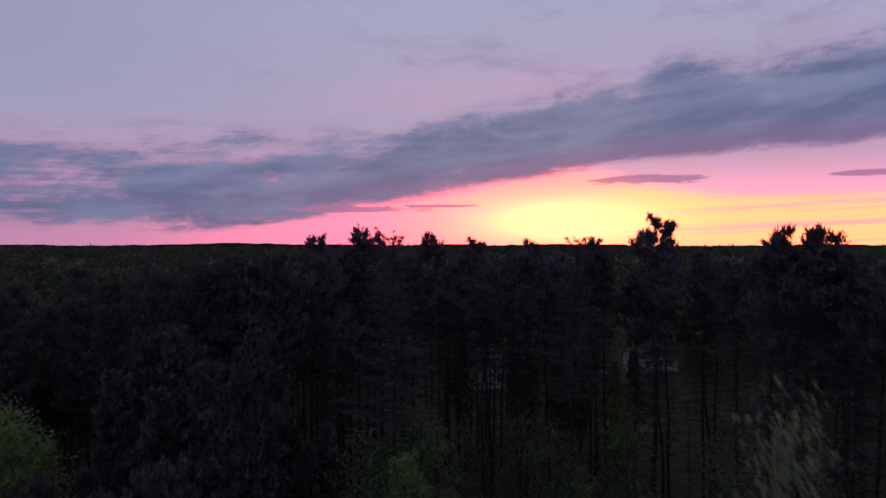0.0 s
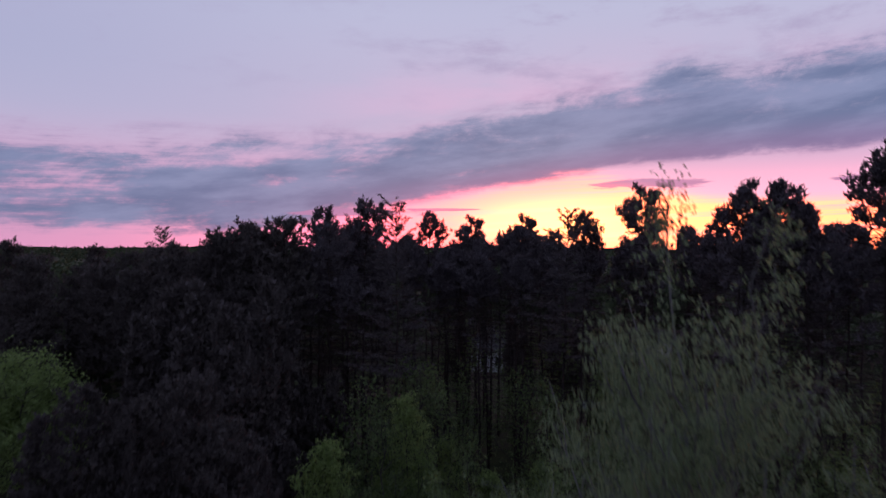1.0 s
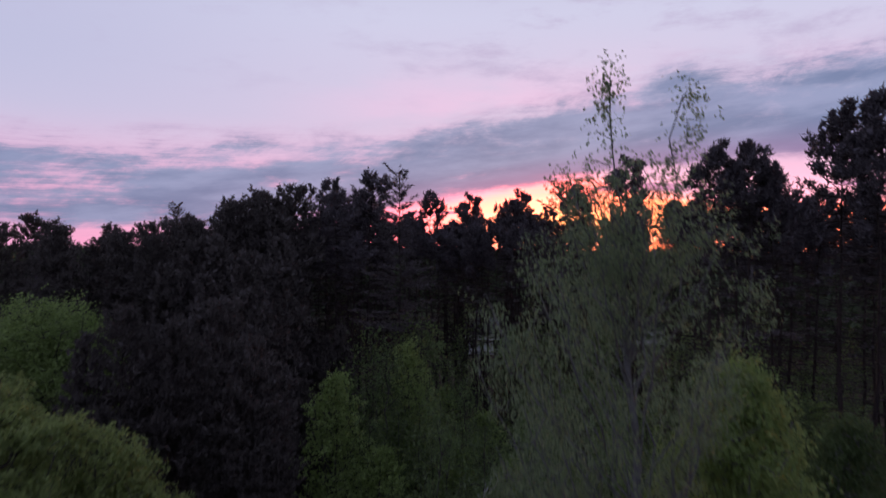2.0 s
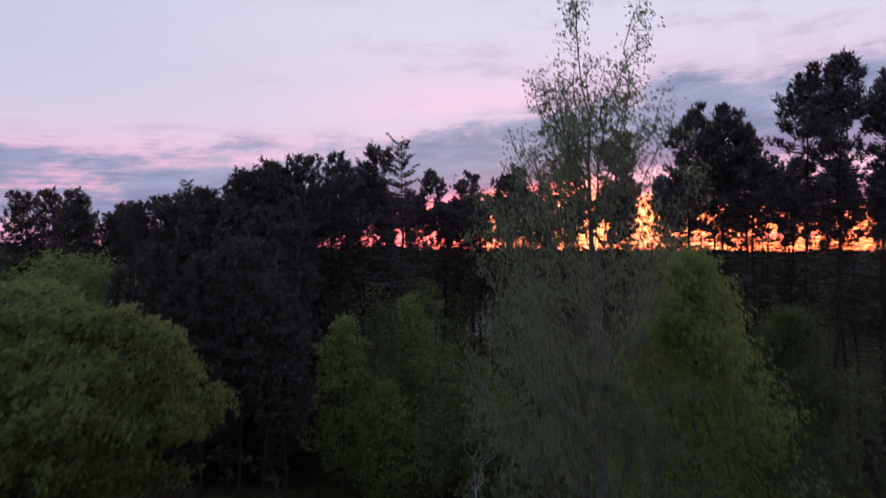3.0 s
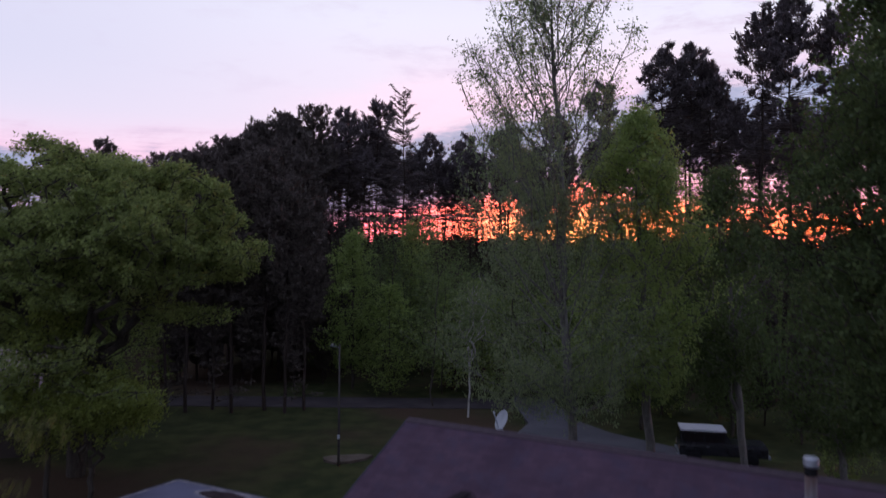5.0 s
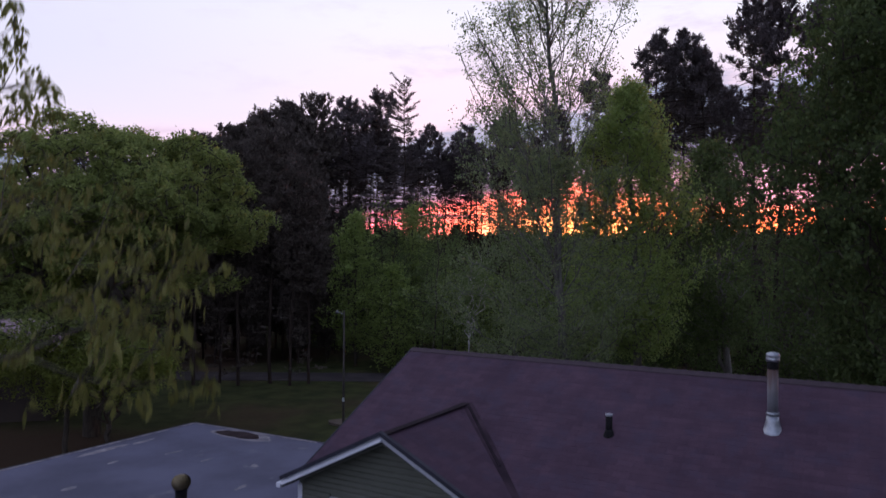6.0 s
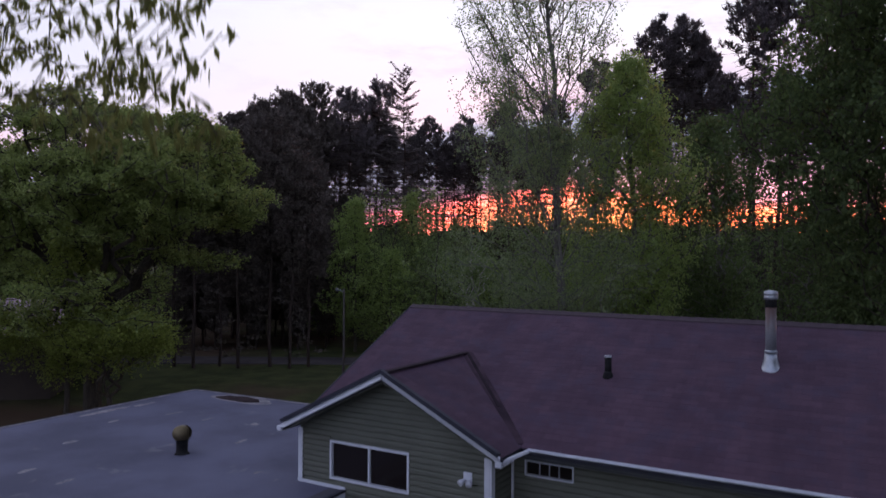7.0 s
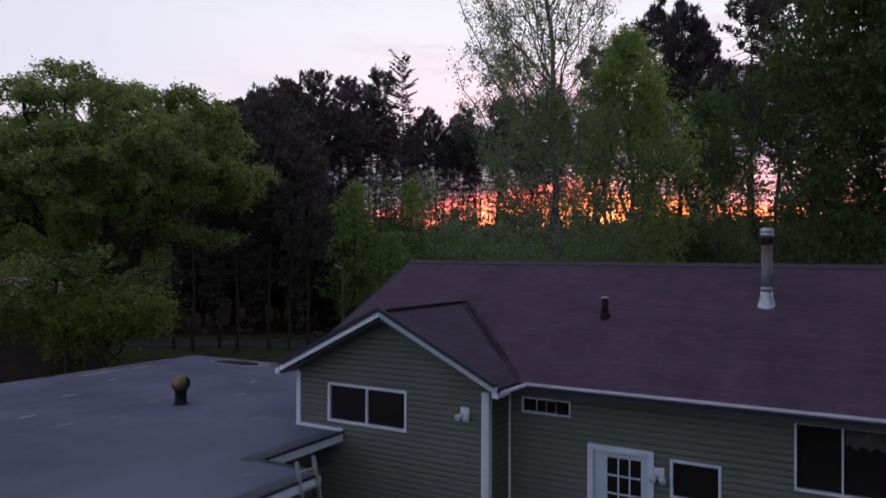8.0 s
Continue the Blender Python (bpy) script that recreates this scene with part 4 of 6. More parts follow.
def make_walls():
    gz = EAVE_Z + GABLE_HALF * PITCH
    ga0, ga1 = -5.02, -0.54
    g_hole = (-4.19, -2.26, 3.08, 3.87)
    # gable wall with its triangle
    wall = wall_with_holes(house, "gable_wall", ga0, ga1, 0, EAVE_Z - 0.15, GABLE_WALL, GABLE_WALL + 0.16, [g_hole], SIDING)
    bm = bmesh.new()
    tri = [(ga0, EAVE_Z - 0.15), (ga1, EAVE_Z - 0.15), (ga1, EAVE_Z - 0.02), (GABLE_A, gz - 0.17), (ga0, EAVE_Z - 0.02)]
    f = [bm.verts.new((a, GABLE_WALL, z)) for a, z in tri]
    g = [bm.verts.new((a, GABLE_WALL + 0.16, z)) for a, z in tri]
    bm.faces.new(f), bm.faces.new(g[::-1])
    for i in range(5):
        j = (i + 1) % 5
        bm.faces.new((f[i], g[i], g[j], f[j]))
    bmesh.ops.recalc_face_normals(bm, faces=bm.faces)
    part("gable_triangle", bm, SIDING, house)

    def under(z):
        w = (gz - 0.15 - z) / PITCH
        return GABLE_A - w, GABLE_A + w

    siding(wall, ga0 + 0.09, ga1 - 0.09, 0.0, under, [g_hole], lambda a, o, z: (a, GABLE_WALL - o, z))
    for a in (ga0, ga1 - 0.09):
        part("corner_trim", box((a - 0.01, GABLE_WALL - 0.054, 0), (a + 0.1, GABLE_WALL + 0.02, EAVE_Z - 0.16)), TRIM, house)
    part("corner_trim", box((ga1 + 0.013, GABLE_WALL - 0.05, 0), (ga1 + 0.048, GABLE_WALL + 0.09, EAVE_Z - 0.16)), TRIM, house)
    window(wall, *g_hole[:2], *g_hole[2:], GABLE_WALL, mullions=(-3.22,))
    flood_light(wall, -0.98, GABLE_WALL - 0.025, 3.61)
    # return wall beside the gable
    ret = part("return_wall", box((ga1 - 0.16, GABLE_WALL + 0.16, 0), (ga1 - 0.004, 0.66, EAVE_Z - 0.13)), SIDING, house)
    siding(ret, GABLE_WALL + 0.1, 0.5, 0.0, lambda z: (-9, 9) if z < EAVE_Z - 0.1 else (0, 0), [], lambda a, o, z: (ga1 + o - 0.004, a, z))
    # long front wall
    holes = [(-0.24, 0.72, 3.55, 3.84), (1.05, 2.22, 0.95, 3.15), (2.49, 3.31, 1.75, 3.065), (4.38, 5.70, 2.86, 3.93)]
    front = wall_with_holes(house, "front_wall", ga1, 9.1, 0, EAVE_Z - 0.13, 0.5, 0.66, holes, SIDING)
    siding(front, ga1 + 0.02, 9.1, 0.0, lambda z: (-9, 99) if z < EAVE_Z - 0.1 else (0, 0), holes, lambda a, o, z: (a, 0.5 - o, z))
    window(front, *holes[0][:2], *holes[0][2:], 0.5, mullions=(0.05, 0.24, 0.43), trim=0.026, bar_w=0.002)
    window(front, *holes[2][:2], *holes[2][2:], 0.5, rails=(2.42,))
    wide = window(front, *holes[3][:2], *holes[3][2:], 0.5, mullions=(5.04,), trim=0.034, bar_w=0.014)
    # gathered valance at the top of the second light
    verts, faces = [], []
    for i in range(25):
        a = 5.08 + 0.55 * i / 24
        d = 0.505 + 0.006 * math.sin(i * 1.9)
        verts += [(a, d, 3.86), (a, d, 3.62 + 0.03 * math.sin(i * 0.8))]
        if i:
            faces.append((2 * i - 2, 2 * i, 2 * i + 1, 2 * i - 1))
    put("valance", mesh_of("valance", verts, faces, CURTAIN), wide, "dim gathered curtain valance")
    # back and end walls
    for nm, lo, hi in (("back_wall", (-5.02, 8.06, 0), (9.1, 8.22, EAVE_Z - 0.13)), ("end_wall", (-5.02, GABLE_WALL + 0.16, 0), (-4.86, 8.06, EAVE_Z - 0.13)), ("end_wall", (8.94, 0.66, 0), (9.1, 8.06, EAVE_Z - 0.13))):
        part(nm, box(lo, hi), SIDING, house)
    for a in (-5.02, 8.94):
        bm = bmesh.new()
        f = [bm.verts.new((a, b, z)) for b, z in ((0.5, EAVE_Z - 0.13), (8.22, EAVE_Z - 0.13), (RIDGE_B, RIDGE_Z - 0.2))]
        g = [bm.verts.new((a + 0.16, b, z)) for b, z in ((0.5, EAVE_Z - 0.13), (8.22, EAVE_Z - 0.13), (RIDGE_B, RIDGE_Z - 0.2))]
        bm.faces.new(f), bm.faces.new(g[::-1])
        for i in range(3):
            bm.faces.new((f[i], g[i], g[(i + 1) % 3], f[(i + 1) % 3]))
        bmesh.ops.recalc_face_normals(bm, faces=bm.faces)
        part("end_gable", bm, SIDING, house)
    part("inner_floor", box((-4.86, 0.66, 0.9), (8.94, 8.06, 1.0)), DARK_EDGE, house)
    # door: white casing, glazed leaf with a grid, pale storm door behind it
    door = put("door", None, house, "pale glazed back door with white casing, shut")
    bm = box((1.05, 0.43, 0.95), (1.15, 0.6, 3.15))
    box((2.12, 0.43, 0.95), (2.22, 0.6, 3.15), bm)
    box((1.15, 0.43, 3.05), (2.12, 0.6, 3.15), bm)
    part("casing", bm, TRIM, door)
    g0, g1 = 1.385, 1.985
    bm = box((1.15, 0.52, 0.95), (g0, 0.57, 3.05))
    box((g1, 0.52, 0.95), (2.12, 0.57, 3.05), bm)
    box((g0, 0.52, 2.93), (g1, 0.57, 3.05), bm)
    box((g0, 0.52, 0.95), (g1, 0.57, 1.35), bm)
    part("leaf", bm, DOOR_PAINT, door, "pale blue-grey glazed leaf")
    for i in range(1, 3):
        c = g0 + i * (g1 - g0) / 3
        part("glazing_bar", box((c - 0.012, 0.515, 1.35), (c + 0.012, 0.55, 2.93)), TRIM, door)
    for i in range(1, 5):
        part("glazing_bar", box((g0, 0.513, 1.35 + i * 0.316 - 0.012), (g1, 0.552, 1.35 + i * 0.316 + 0.012)), TRIM, door)
    part("pane", box((g0, 0.535, 1.35), (g1, 0.545, 2.93)), GLASS, door)
    part("door_handle", lathe([(0.012, 0), (0.012, 0.04), (0.03, 0.05), (0.03, 0.075), (0.01, 0.085)], 12), STEEL, door, "steel door knob", Matrix.Translation((2.05, 0.52, 1.95)) @ Matrix.Rotation(radians(90), 4, "X"))
    flood_light(front, 2.31, 0.475, 2.79)
    # step under the door
    part("door_step", box((0.9, -0.55, 0), (2.4, 0.5, 0.9), bevel=0.01), DIRT, house, "plain concrete landing")
    # downspout
    bm = box((-0.49, 0.40, 0.15), (-0.448, 0.44, 3.9), bevel=0.006)
    bar((-0.465, 0.425, 3.86), (-0.3, -0.02, 4.05), 0.04, 0.04, bm)
    part("downspout", bm, TRIM, house, "white metal downspout")


def make_roof_fittings():
    # tall flue with a flashing cone and a cap
    flue = put("flue", None, house, "tall steel flue pipe with rust stains")
    a, b, z = 3.72, 2.92, 5.58
    part("flashing", lathe([(0.22, -0.16), (0.218, -0.06), (0.19, -0.03), (0.155, 0.02), (0.125, 0.14), (0.108, 0.27)], 24, None, (a, b, z)), STEEL, flue, "galvanised flashing cone", None, True)
    part("storm_collar", lathe([(0.102, 0.27), (0.126, 0.275), (0.112, 0.31), (0.101, 0.325)], 24, None, (a, b, z)), STEEL, flue, "", None, True)
    part("pipe", lathe([(0.098, 0.2), (0.098, 1.14)], 24, None, (a, b, z)), STAINED_STEEL, flue, "rust-streaked pipe", None, True)
    part("pipe_band", lathe([(0.10, 1.13), (0.104, 1.135), (0.104, 1.28), (0.10, 1.285)], 24, None, (a, b, z)), BLACK_RUBBER, flue, "sooty upper pipe", None, True)
    part("cap", lathe([(0.10, 1.275), (0.126, 1.28), (0.128, 1.34), (0.122, 1.345), (0.122, 1.355), (0.128, 1.36), (0.128, 1.41), (0.11, 1.435), (0.06, 1.45), (0.0, 1.455)], 24, None, (a, b, z)), STEEL, flue, "pale rounded cap", None, True)
    vent = put("vent_pipe", None, house, "short black plumbing vent on the roof")
    a, b, z = 0.80, 2.2, 5.23
    part("boot", lathe([(0.13, -0.08), (0.115, 0.0), (0.085, 0.08), (0.07, 0.12)], 18, None, (a, b, z)), BLACK_RUBBER, vent, "", None, True)
    part("pipe", lathe([(0.068, 0.0), (0.068, 0.40), (0.055, 0.402), (0.055, 0.36)], 18, None, (a, b, z)), BLACK_RUBBER, vent, "", None, True)
    part("rim", lathe([(0.07, 0.395), (0.073, 0.4), (0.073, 0.43), (0.05, 0.432)], 18, None, (a, b, z)), STEEL, vent, "", None, True)


make_roof()
make_walls()
make_roof_fittings()


# ---- satellite dish on the far slope ----
def make_dish():
    dish = tagged(empty("satellite_dish", Matrix.Translation((2.45, 4.85, 0))), "pale grey satellite dish on a tall mast behind the house", "satellite dish")
    part("mast", lathe([(0.03, -0.2), (0.03, 4.8)], 12), STEEL, dish, "", None, True)
    part("foot", lathe([(0.16, -0.1), (0.16, 0.06), (0.05, 0.08)], 14), DIRT, dish)
    profile = [(0.001, -0.03), (0.15, -0.02), (0.34, 0.014), (0.37, 0.052), (0.362, 0.052), (0.3, 0.034), (0.2, 0.014), (0.1, 0.004), (0.001, 0.0)]
    m = Matrix.Translation((0, 0, 4.95)) @ Matrix.Rotation(radians(23), 4, "Z") @ Matrix.Rotation(radians(-64), 4, "Y") @ Matrix.Diagonal((0.93, 0.93, 0.93, 1))
    part("reflector", lathe(profile, 28), DISH_GREY, dish, "pale round reflector", m, True)
    tip = m @ Vector((0.12, 0.0, 0.42))
    part("feed_arm", bar(m @ Vector((-0.30, 0, 0.02)), tip, 0.03, 0.03), STEEL, dish)
    part("feed_horn", box(tip - Vector((0.035, 0.035, 0.05)), tip + Vector((0.035, 0.035, 0.05)), bevel=0.012), DISH_GREY, dish)


make_dish()


# ---- flat-roofed garage beside the house ----
FLAT_Z = 2.9
OUTLINE = [(-15.05, 5.45), (-15.05, -9.0), (-2.36, -9.0), (-2.42, -2.76), (-3.78, -2.76), (-3.82, -0.405), (-5.06, -0.405), (-5.06, 5.85)]


SCUFFS = [(-14.55, 1.75, 0.22, 0.75), (-14.35, 2.75, 0.16, 0.45), (-12.5, 2.55, 0.10, 0.22), (-11.05, 2.62, 0.09, 0.30), (-9.46, 2.83, 0.14, 0.15), (-10.5, -3.0, 0.12, 0.22), (-9.1, -3.05, 0.10, 0.22), (-6.16, -0.46, 0.09, 0.10), (-12.0, -1.1, 0.20, 0.28), (-13.1, 0.9, 0.12, 0.30), (-8.4, 1.2, 0.12, 0.22), (-14.75, -1.9, 0.12, 0.5)]


def make_garage():
    garage = tagged(empty("garage", HOUSE_AT), "low garage with a grey flat roof and pale edge boards", "garage")
    bm = slab([(a, b, FLAT_Z) for a, b in OUTLINE], 0.1)
    part("flat_roof", bm, FLAT_ROOF, garage, "grey mineral-felt flat roof with pale scuffs")
    n = len(OUTLINE)
    for i in range(n):
        p, q = OUTLINE[i], OUTLINE[(i + 1) % n]
        if i in (5, 6):
            continue
        part("edge_board", bar((*p, FLAT_Z - 0.115), (*q, FLAT_Z - 0.115), 0.05, 0.15), TRIM, garage)
        part("drip_edge", bar((*p, FLAT_Z - 0.012), (*q, FLAT_Z - 0.012), 0.085, 0.05), DARK_EDGE, garage)
    for p, q in (((-4.0, -0.45), (-3.95, -2.9)), ((-2.58, -2.92), (-2.53, -8.9))):
        part("edge_strip", bar((*p, FLAT_Z + 0.003), (*q, FLAT_Z + 0.003), 0.30, 0.004), DARK_FELT, garage, "darker strip of felt along the edge")
    for p, q in (((-14.93, -8.9), (-14.93, 5.38)), ((-14.93, 5.36), (-9.6, 5.58))):
        part("worn_rim", bar((*p, FLAT_Z + 0.0145), (*q, FLAT_Z + 0.0145), 0.10, 0.006), SCUFF, garage, "pale worn rim of the felt")
    part("upstand", bar((-5.04, -0.41, FLAT_Z + 0.03), (-3.8, -0.41, FLAT_Z + 0.03), 0.03, 0.07), TRIM, garage)
    for nm, p, q in (("wall", (-14.7, 5.1), (-14.7, -8.7)), ("wall", (-14.7, 5.3), (-5.1, 5.55)), ("wall", (-14.7, -8.7), (-2.8, -8.7)), ("wall", (-4.6, -3.3), (-4.6, -0.5)), ("wall", (-3.3, -8.7), (-3.3, -3.4)), ("wall", (-4.6, -3.35), (-3.3, -3.35))):
        part(nm, bar((*p, 1.35), (*q, 1.35), 0.14, 2.7), SIDING, garage)
    part("post", box((-3.92, -2.66, 0), (-3.82, -2.56, 2.72), bevel=0.008), TRIM, garage, "white corner post")
    # pale scuffs where silt dried, and a stained hollow near the far edge
    def blot(ca, cb, rx, ry, z, seed):
        bm = bmesh.new()
        r = random.Random(seed)
        ph = [r.uniform(0, 6.28) for _ in range(3)]
        ring = []
        for k in range(40):
            t = 2 * math.pi * k / 40
            w = 1 + 0.10 * math.sin(2 * t + ph[0]) + 0.07 * math.sin(3 * t + ph[1]) + 0.04 * math.sin(7 * t + ph[2])
            ring.append(bm.verts.new((ca + rx * w * math.cos(t), cb + ry * w * math.sin(t), z)))
        bm.faces.new(ring)
        return bm

    part("dried_edge", blot(-12.30, 5.03, 1.16, 0.50, FLAT_Z + 0.004, 3), SCUFF, garage, "pale dried rim of silt")
    for k, (ca, cb, rx, ry) in enumerate(SCUFFS):
        for j in range(3):
            r = random.Random(10 * k + j)
            w = 0.55 + 0.25 * r.random()
            bm = blot(ca + rx * r.uniform(-0.5, 0.5), cb + ry * r.uniform(-0.6, 0.6), rx * w * 0.8, ry * w, FLAT_Z + 0.0035 + 0.0006 * j, 10 * k + j)
            part("scuff", bm, SCUFF, garage, "pale scuff of dried silt")
    part("puddle_stain", blot(-12.45, 5.02, 0.84, 0.38, FLAT_Z + 0.008, 3), STAIN, garage, "dark stained hollow")
    vent = tagged(empty("roof_ventilator", HOUSE_AT @ Matrix.Translation((-8.78, -0.30, FLAT_Z)) @ Matrix.Diagonal((0.9, 0.9, 0.93, 1))), "dull bronze globe ventilator on a black stack", "roof vent")
    part("stack", lathe([(0.20, 0.0), (0.165, 0.03), (0.15, 0.05), (0.15, 0.34), (0.19, 0.36)], 20), BLACK_RUBBER, vent, "black collar", None, True)
    for k in range(18):
        t = 2 * math.pi * k / 18
        bm = bmesh.new()
        rows = []
        for j in range(8):
            f = j / 7
            ang = math.pi * (0.12 + 0.70 * f)
            r, z = 0.235 * math.sin(ang) + 0.015, 0.52 - 0.21 * math.cos(ang) * 1.0
            tw = t + 0.5 * f
            rows.append((bm.verts.new((r * math.cos(tw), r * math.sin(tw), z)), bm.verts.new((r * 0.86 * math.cos(tw + 0.42), r * 0.86 * math.sin(tw + 0.42), z))))
        for p, q in zip(rows, rows[1:]):
            bm.faces.new((p[0], q[0], q[1], p[1]))
        part("vane", bm, BRASS_DULL, vent, "", None, True)
    part("dome", lathe([(0.15, 0.64), (0.13, 0.68), (0.07, 0.715), (0.0, 0.725)], 18), BRASS_DULL, vent, "", None, True)
    part("core", lathe([(0.16, 0.34), (0.175, 0.5), (0.14, 0.66)], 18), BLACK_RUBBER, vent, "", None, True)


make_garage()


def make_ladder():
    lad = tagged(empty("ladder", HOUSE_AT), "aluminium ladder leaning on the garage roof edge", "ladder")
    p, q = Vector((-1.75, -3.1, 0)), Vector((-2.44, -3.1, 3.2))
    for s in (-0.2, 0.2):
        part("rail", bar(p + Vector((0, s, 0)), q + Vector((0, s, 0)), 0.07, 0.028, up=(0, 1, 0)), ALUMINIUM, lad)
    for k in range(11):
        c = p.lerp(q, (k + 0.6) / 11.2)
        part("rung", bar(c + Vector((0, -0.19, 0)), c + Vector((0, 0.19, 0)), 0.03, 0.03), ALUMINIUM, lad)


make_ladder()


# ---- yard things ----
def make_pole():
    pole = tagged(empty("lamp_post", Matrix.Translation((-4.65, 16.9, 0))), "dark wooden yard pole with a small lamp and meter", "lamp post")
    part("pole", lathe([(0.07, -0.3), (0.062, 1.0), (0.046, 5.9), (0.0, 5.92)], 12), WOOD_POLE, pole, "", None, True)
    part("bracket", bar((0, 0, 5.72), (-0.34, 0, 5.86), 0.03, 0.03), STEEL, pole)
    part("lamp_head", lathe([(0.03, 0.12), (0.06, 0.1), (0.11, 0.0), (0.10, -0.03), (0.07, -0.08), (0.0, -0.09)], 16), LAMP_GREY, pole, "dull grey lamp bowl", Matrix.Translation((-0.36, 0, 5.82)), True)
    part("meter_box", box((-0.06, -0.14, 1.25), (0.06, -0.07, 1.45), bevel=0.01), DISH_GREY, pole, "small pale box")


def make_car():
    car = tagged(empty("off_road_car", Matrix.Translation((14.45, 17.65, 0.0)) @ Matrix.Rotation(radians(168), 4, "Z") @ Matrix.Diagonal((0.88, 0.88, 0.93, 1))), "dark boxy off-road car with a pale hard top, parked", "car")
    part("body", box((-2.5, -0.86, 0.50), (2.25, 0.86, 1.08), bevel=0.08), CAR_PAINT, car)
    part("bonnet", box((-2.42, -0.74, 1.03), (-0.62, 0.74, 1.17), bevel=0.05), CAR_PAINT, car)
    bm = bmesh.new()
    lo = [(-0.62, -0.84, 1.06), (2.22, -0.84, 1.06), (2.22, 0.84, 1.06), (-0.62, 0.84, 1.06)]
    hi = [(-0.22, -0.76, 1.78), (2.12, -0.76, 1.78), (2.12, 0.76, 1.78), (-0.22, 0.76, 1.78)]
    p, q = [bm.verts.new(v) for v in lo], [bm.verts.new(v) for v in hi]
    bm.faces.new(q)
    for i in range(4):
        bm.faces.new((p[i], p[(i + 1) % 4], q[(i + 1) % 4], q[i]))
    part("cab", bm, CAR_PAINT, car)
    part("hard_top", box((-0.30, -0.81, 1.775), (2.18, 0.81, 1.88), bevel=0.04), CAR_TOP, car, "pale grey hard top")
    part("windscreen", slab([(-0.60, -0.72, 1.17), (-0.60, 0.72, 1.17), (-0.26, 0.68, 1.74), (-0.26, -0.68, 1.74)], 0.02), GLASS, car)
    part("rear_window", box((2.17, -0.6, 1.22), (2.215, 0.6, 1.66), bevel=0.01), GLASS, car)
    for t in (-1, 1):
        part("side_window", bar((-0.2, t * 0.825, 1.44), (0.85, t * 0.825, 1.44), 0.03, 0.44), GLASS, car)
        part("side_window", bar((0.98, t * 0.825, 1.44), (2.0, t * 0.825, 1.44), 0.03, 0.44), GLASS, car)
        part("door_handle", bar((0.62, t * 0.87, 1.0), (0.80, t * 0.87, 1.0), 0.03, 0.03), STEEL, car)
        part("headlight", lathe([(0.10, 0.0), (0.11, 0.03), (0.08, 0.05), (0.0, 0.06)], 16), DISH_GREY, car, "", Matrix.Translation((-2.49, t * 0.56, 0.88)) @ Matrix.Rotation(radians(-90), 4, "Y"), True)
        part("tail_light", box((2.23, t * 0.74 - 0.07, 0.78), (2.28, t * 0.74 + 0.07, 1.0), bevel=0.012), RUST, car)
        for x in (-1.6, 1.45):
            part("wheel_arch", box((x - 0.52, t * 0.87 - 0.06, 0.72), (x + 0.52, t * 0.87 + 0.06, 0.86), bevel=0.03), BLACK_RUBBER, car)
            wheel = put("wheel", None, car)
            m = Matrix.Translation((x, t * 0.82, 0.39)) @ Matrix.Rotation(radians(90), 4, "X")
            part("tyre", lathe([(0.22, -0.12), (0.37, -0.12), (0.39, -0.08), (0.39, 0.08), (0.37, 0.12), (0.22, 0.12)], 24), BLACK_RUBBER, wheel, "", m, True)
            part("rim", lathe([(0.05, -0.1), (0.21, -0.09), (0.23, 0.0), (0.21, 0.09), (0.05, 0.1)], 18), STEEL, wheel, "", m, True)
    part("bumper", box((-2.62, -0.84, 0.5), (-2.48, 0.84, 0.66), bevel=0.03), STEEL, car)
    part("bumper", box((2.24, -0.84, 0.5), (2.36, 0.84, 0.66), bevel=0.03), STEEL, car)


def small_house(name, x, y, turn, w, d, eave, ridge, wall_mat, roof_mat, label, windows):
    h = tagged(empty(name, Matrix.Translation((x, y, 0)) @ Matrix.Rotation(radians(turn), 4, "Z")), label, "house" if name != "shed" else "shed")
    part("wall", box((-w / 2, -d / 2, -0.2), (w / 2, d / 2, eave)), wall_mat, h)
    for a in (-w / 2, w / 2 - 0.15):
        bm = bmesh.new()
        f = [bm.verts.new((a, b, z)) for b, z in ((-d / 2, eave), (d / 2, eave), (0, ridge - 0.05))]
        g = [bm.verts.new((a + 0.15, b, z)) for b, z in ((-d / 2, eave), (d / 2, eave), (0, ridge - 0.05))]
        bm.faces.new(f), bm.faces.new(g[::-1])
        for i in range(3):
            bm.faces.new((f[i], g[i], g[(i + 1) % 3], f[(i + 1) % 3]))
        part("end_gable", bm, wall_mat, h)
    k = (ridge - eave) / (d / 2)
    bm = bmesh.new()
    for s in (-1, 1):
        slab([(-w / 2 - 0.3, s * (d / 2 + 0.35), eave - 0.35 * k + 0.12), (w / 2 + 0.3, s * (d / 2 + 0.35), eave - 0.35 * k + 0.12), (w / 2 + 0.3, 0, ridge + 0.12), (-w / 2 - 0.3, 0, ridge + 0.12)], 0.12, bm)
    part("roof", bm, roof_mat, h)
    for a, z0, ww, hh in windows:
        win = put("window", None, h)
        part("casing", box((a - ww / 2 - 0.08, -d / 2 - 0.05, z0 - 0.08), (a + ww / 2 + 0.08, -d / 2 - 0.005, z0 + hh + 0.08)), TRIM, win)
        part("pane", box((a - ww / 2, -d / 2 - 0.07, z0), (a + ww / 2, -d / 2 - 0.055, z0 + hh)), GLASS, win)
    return h


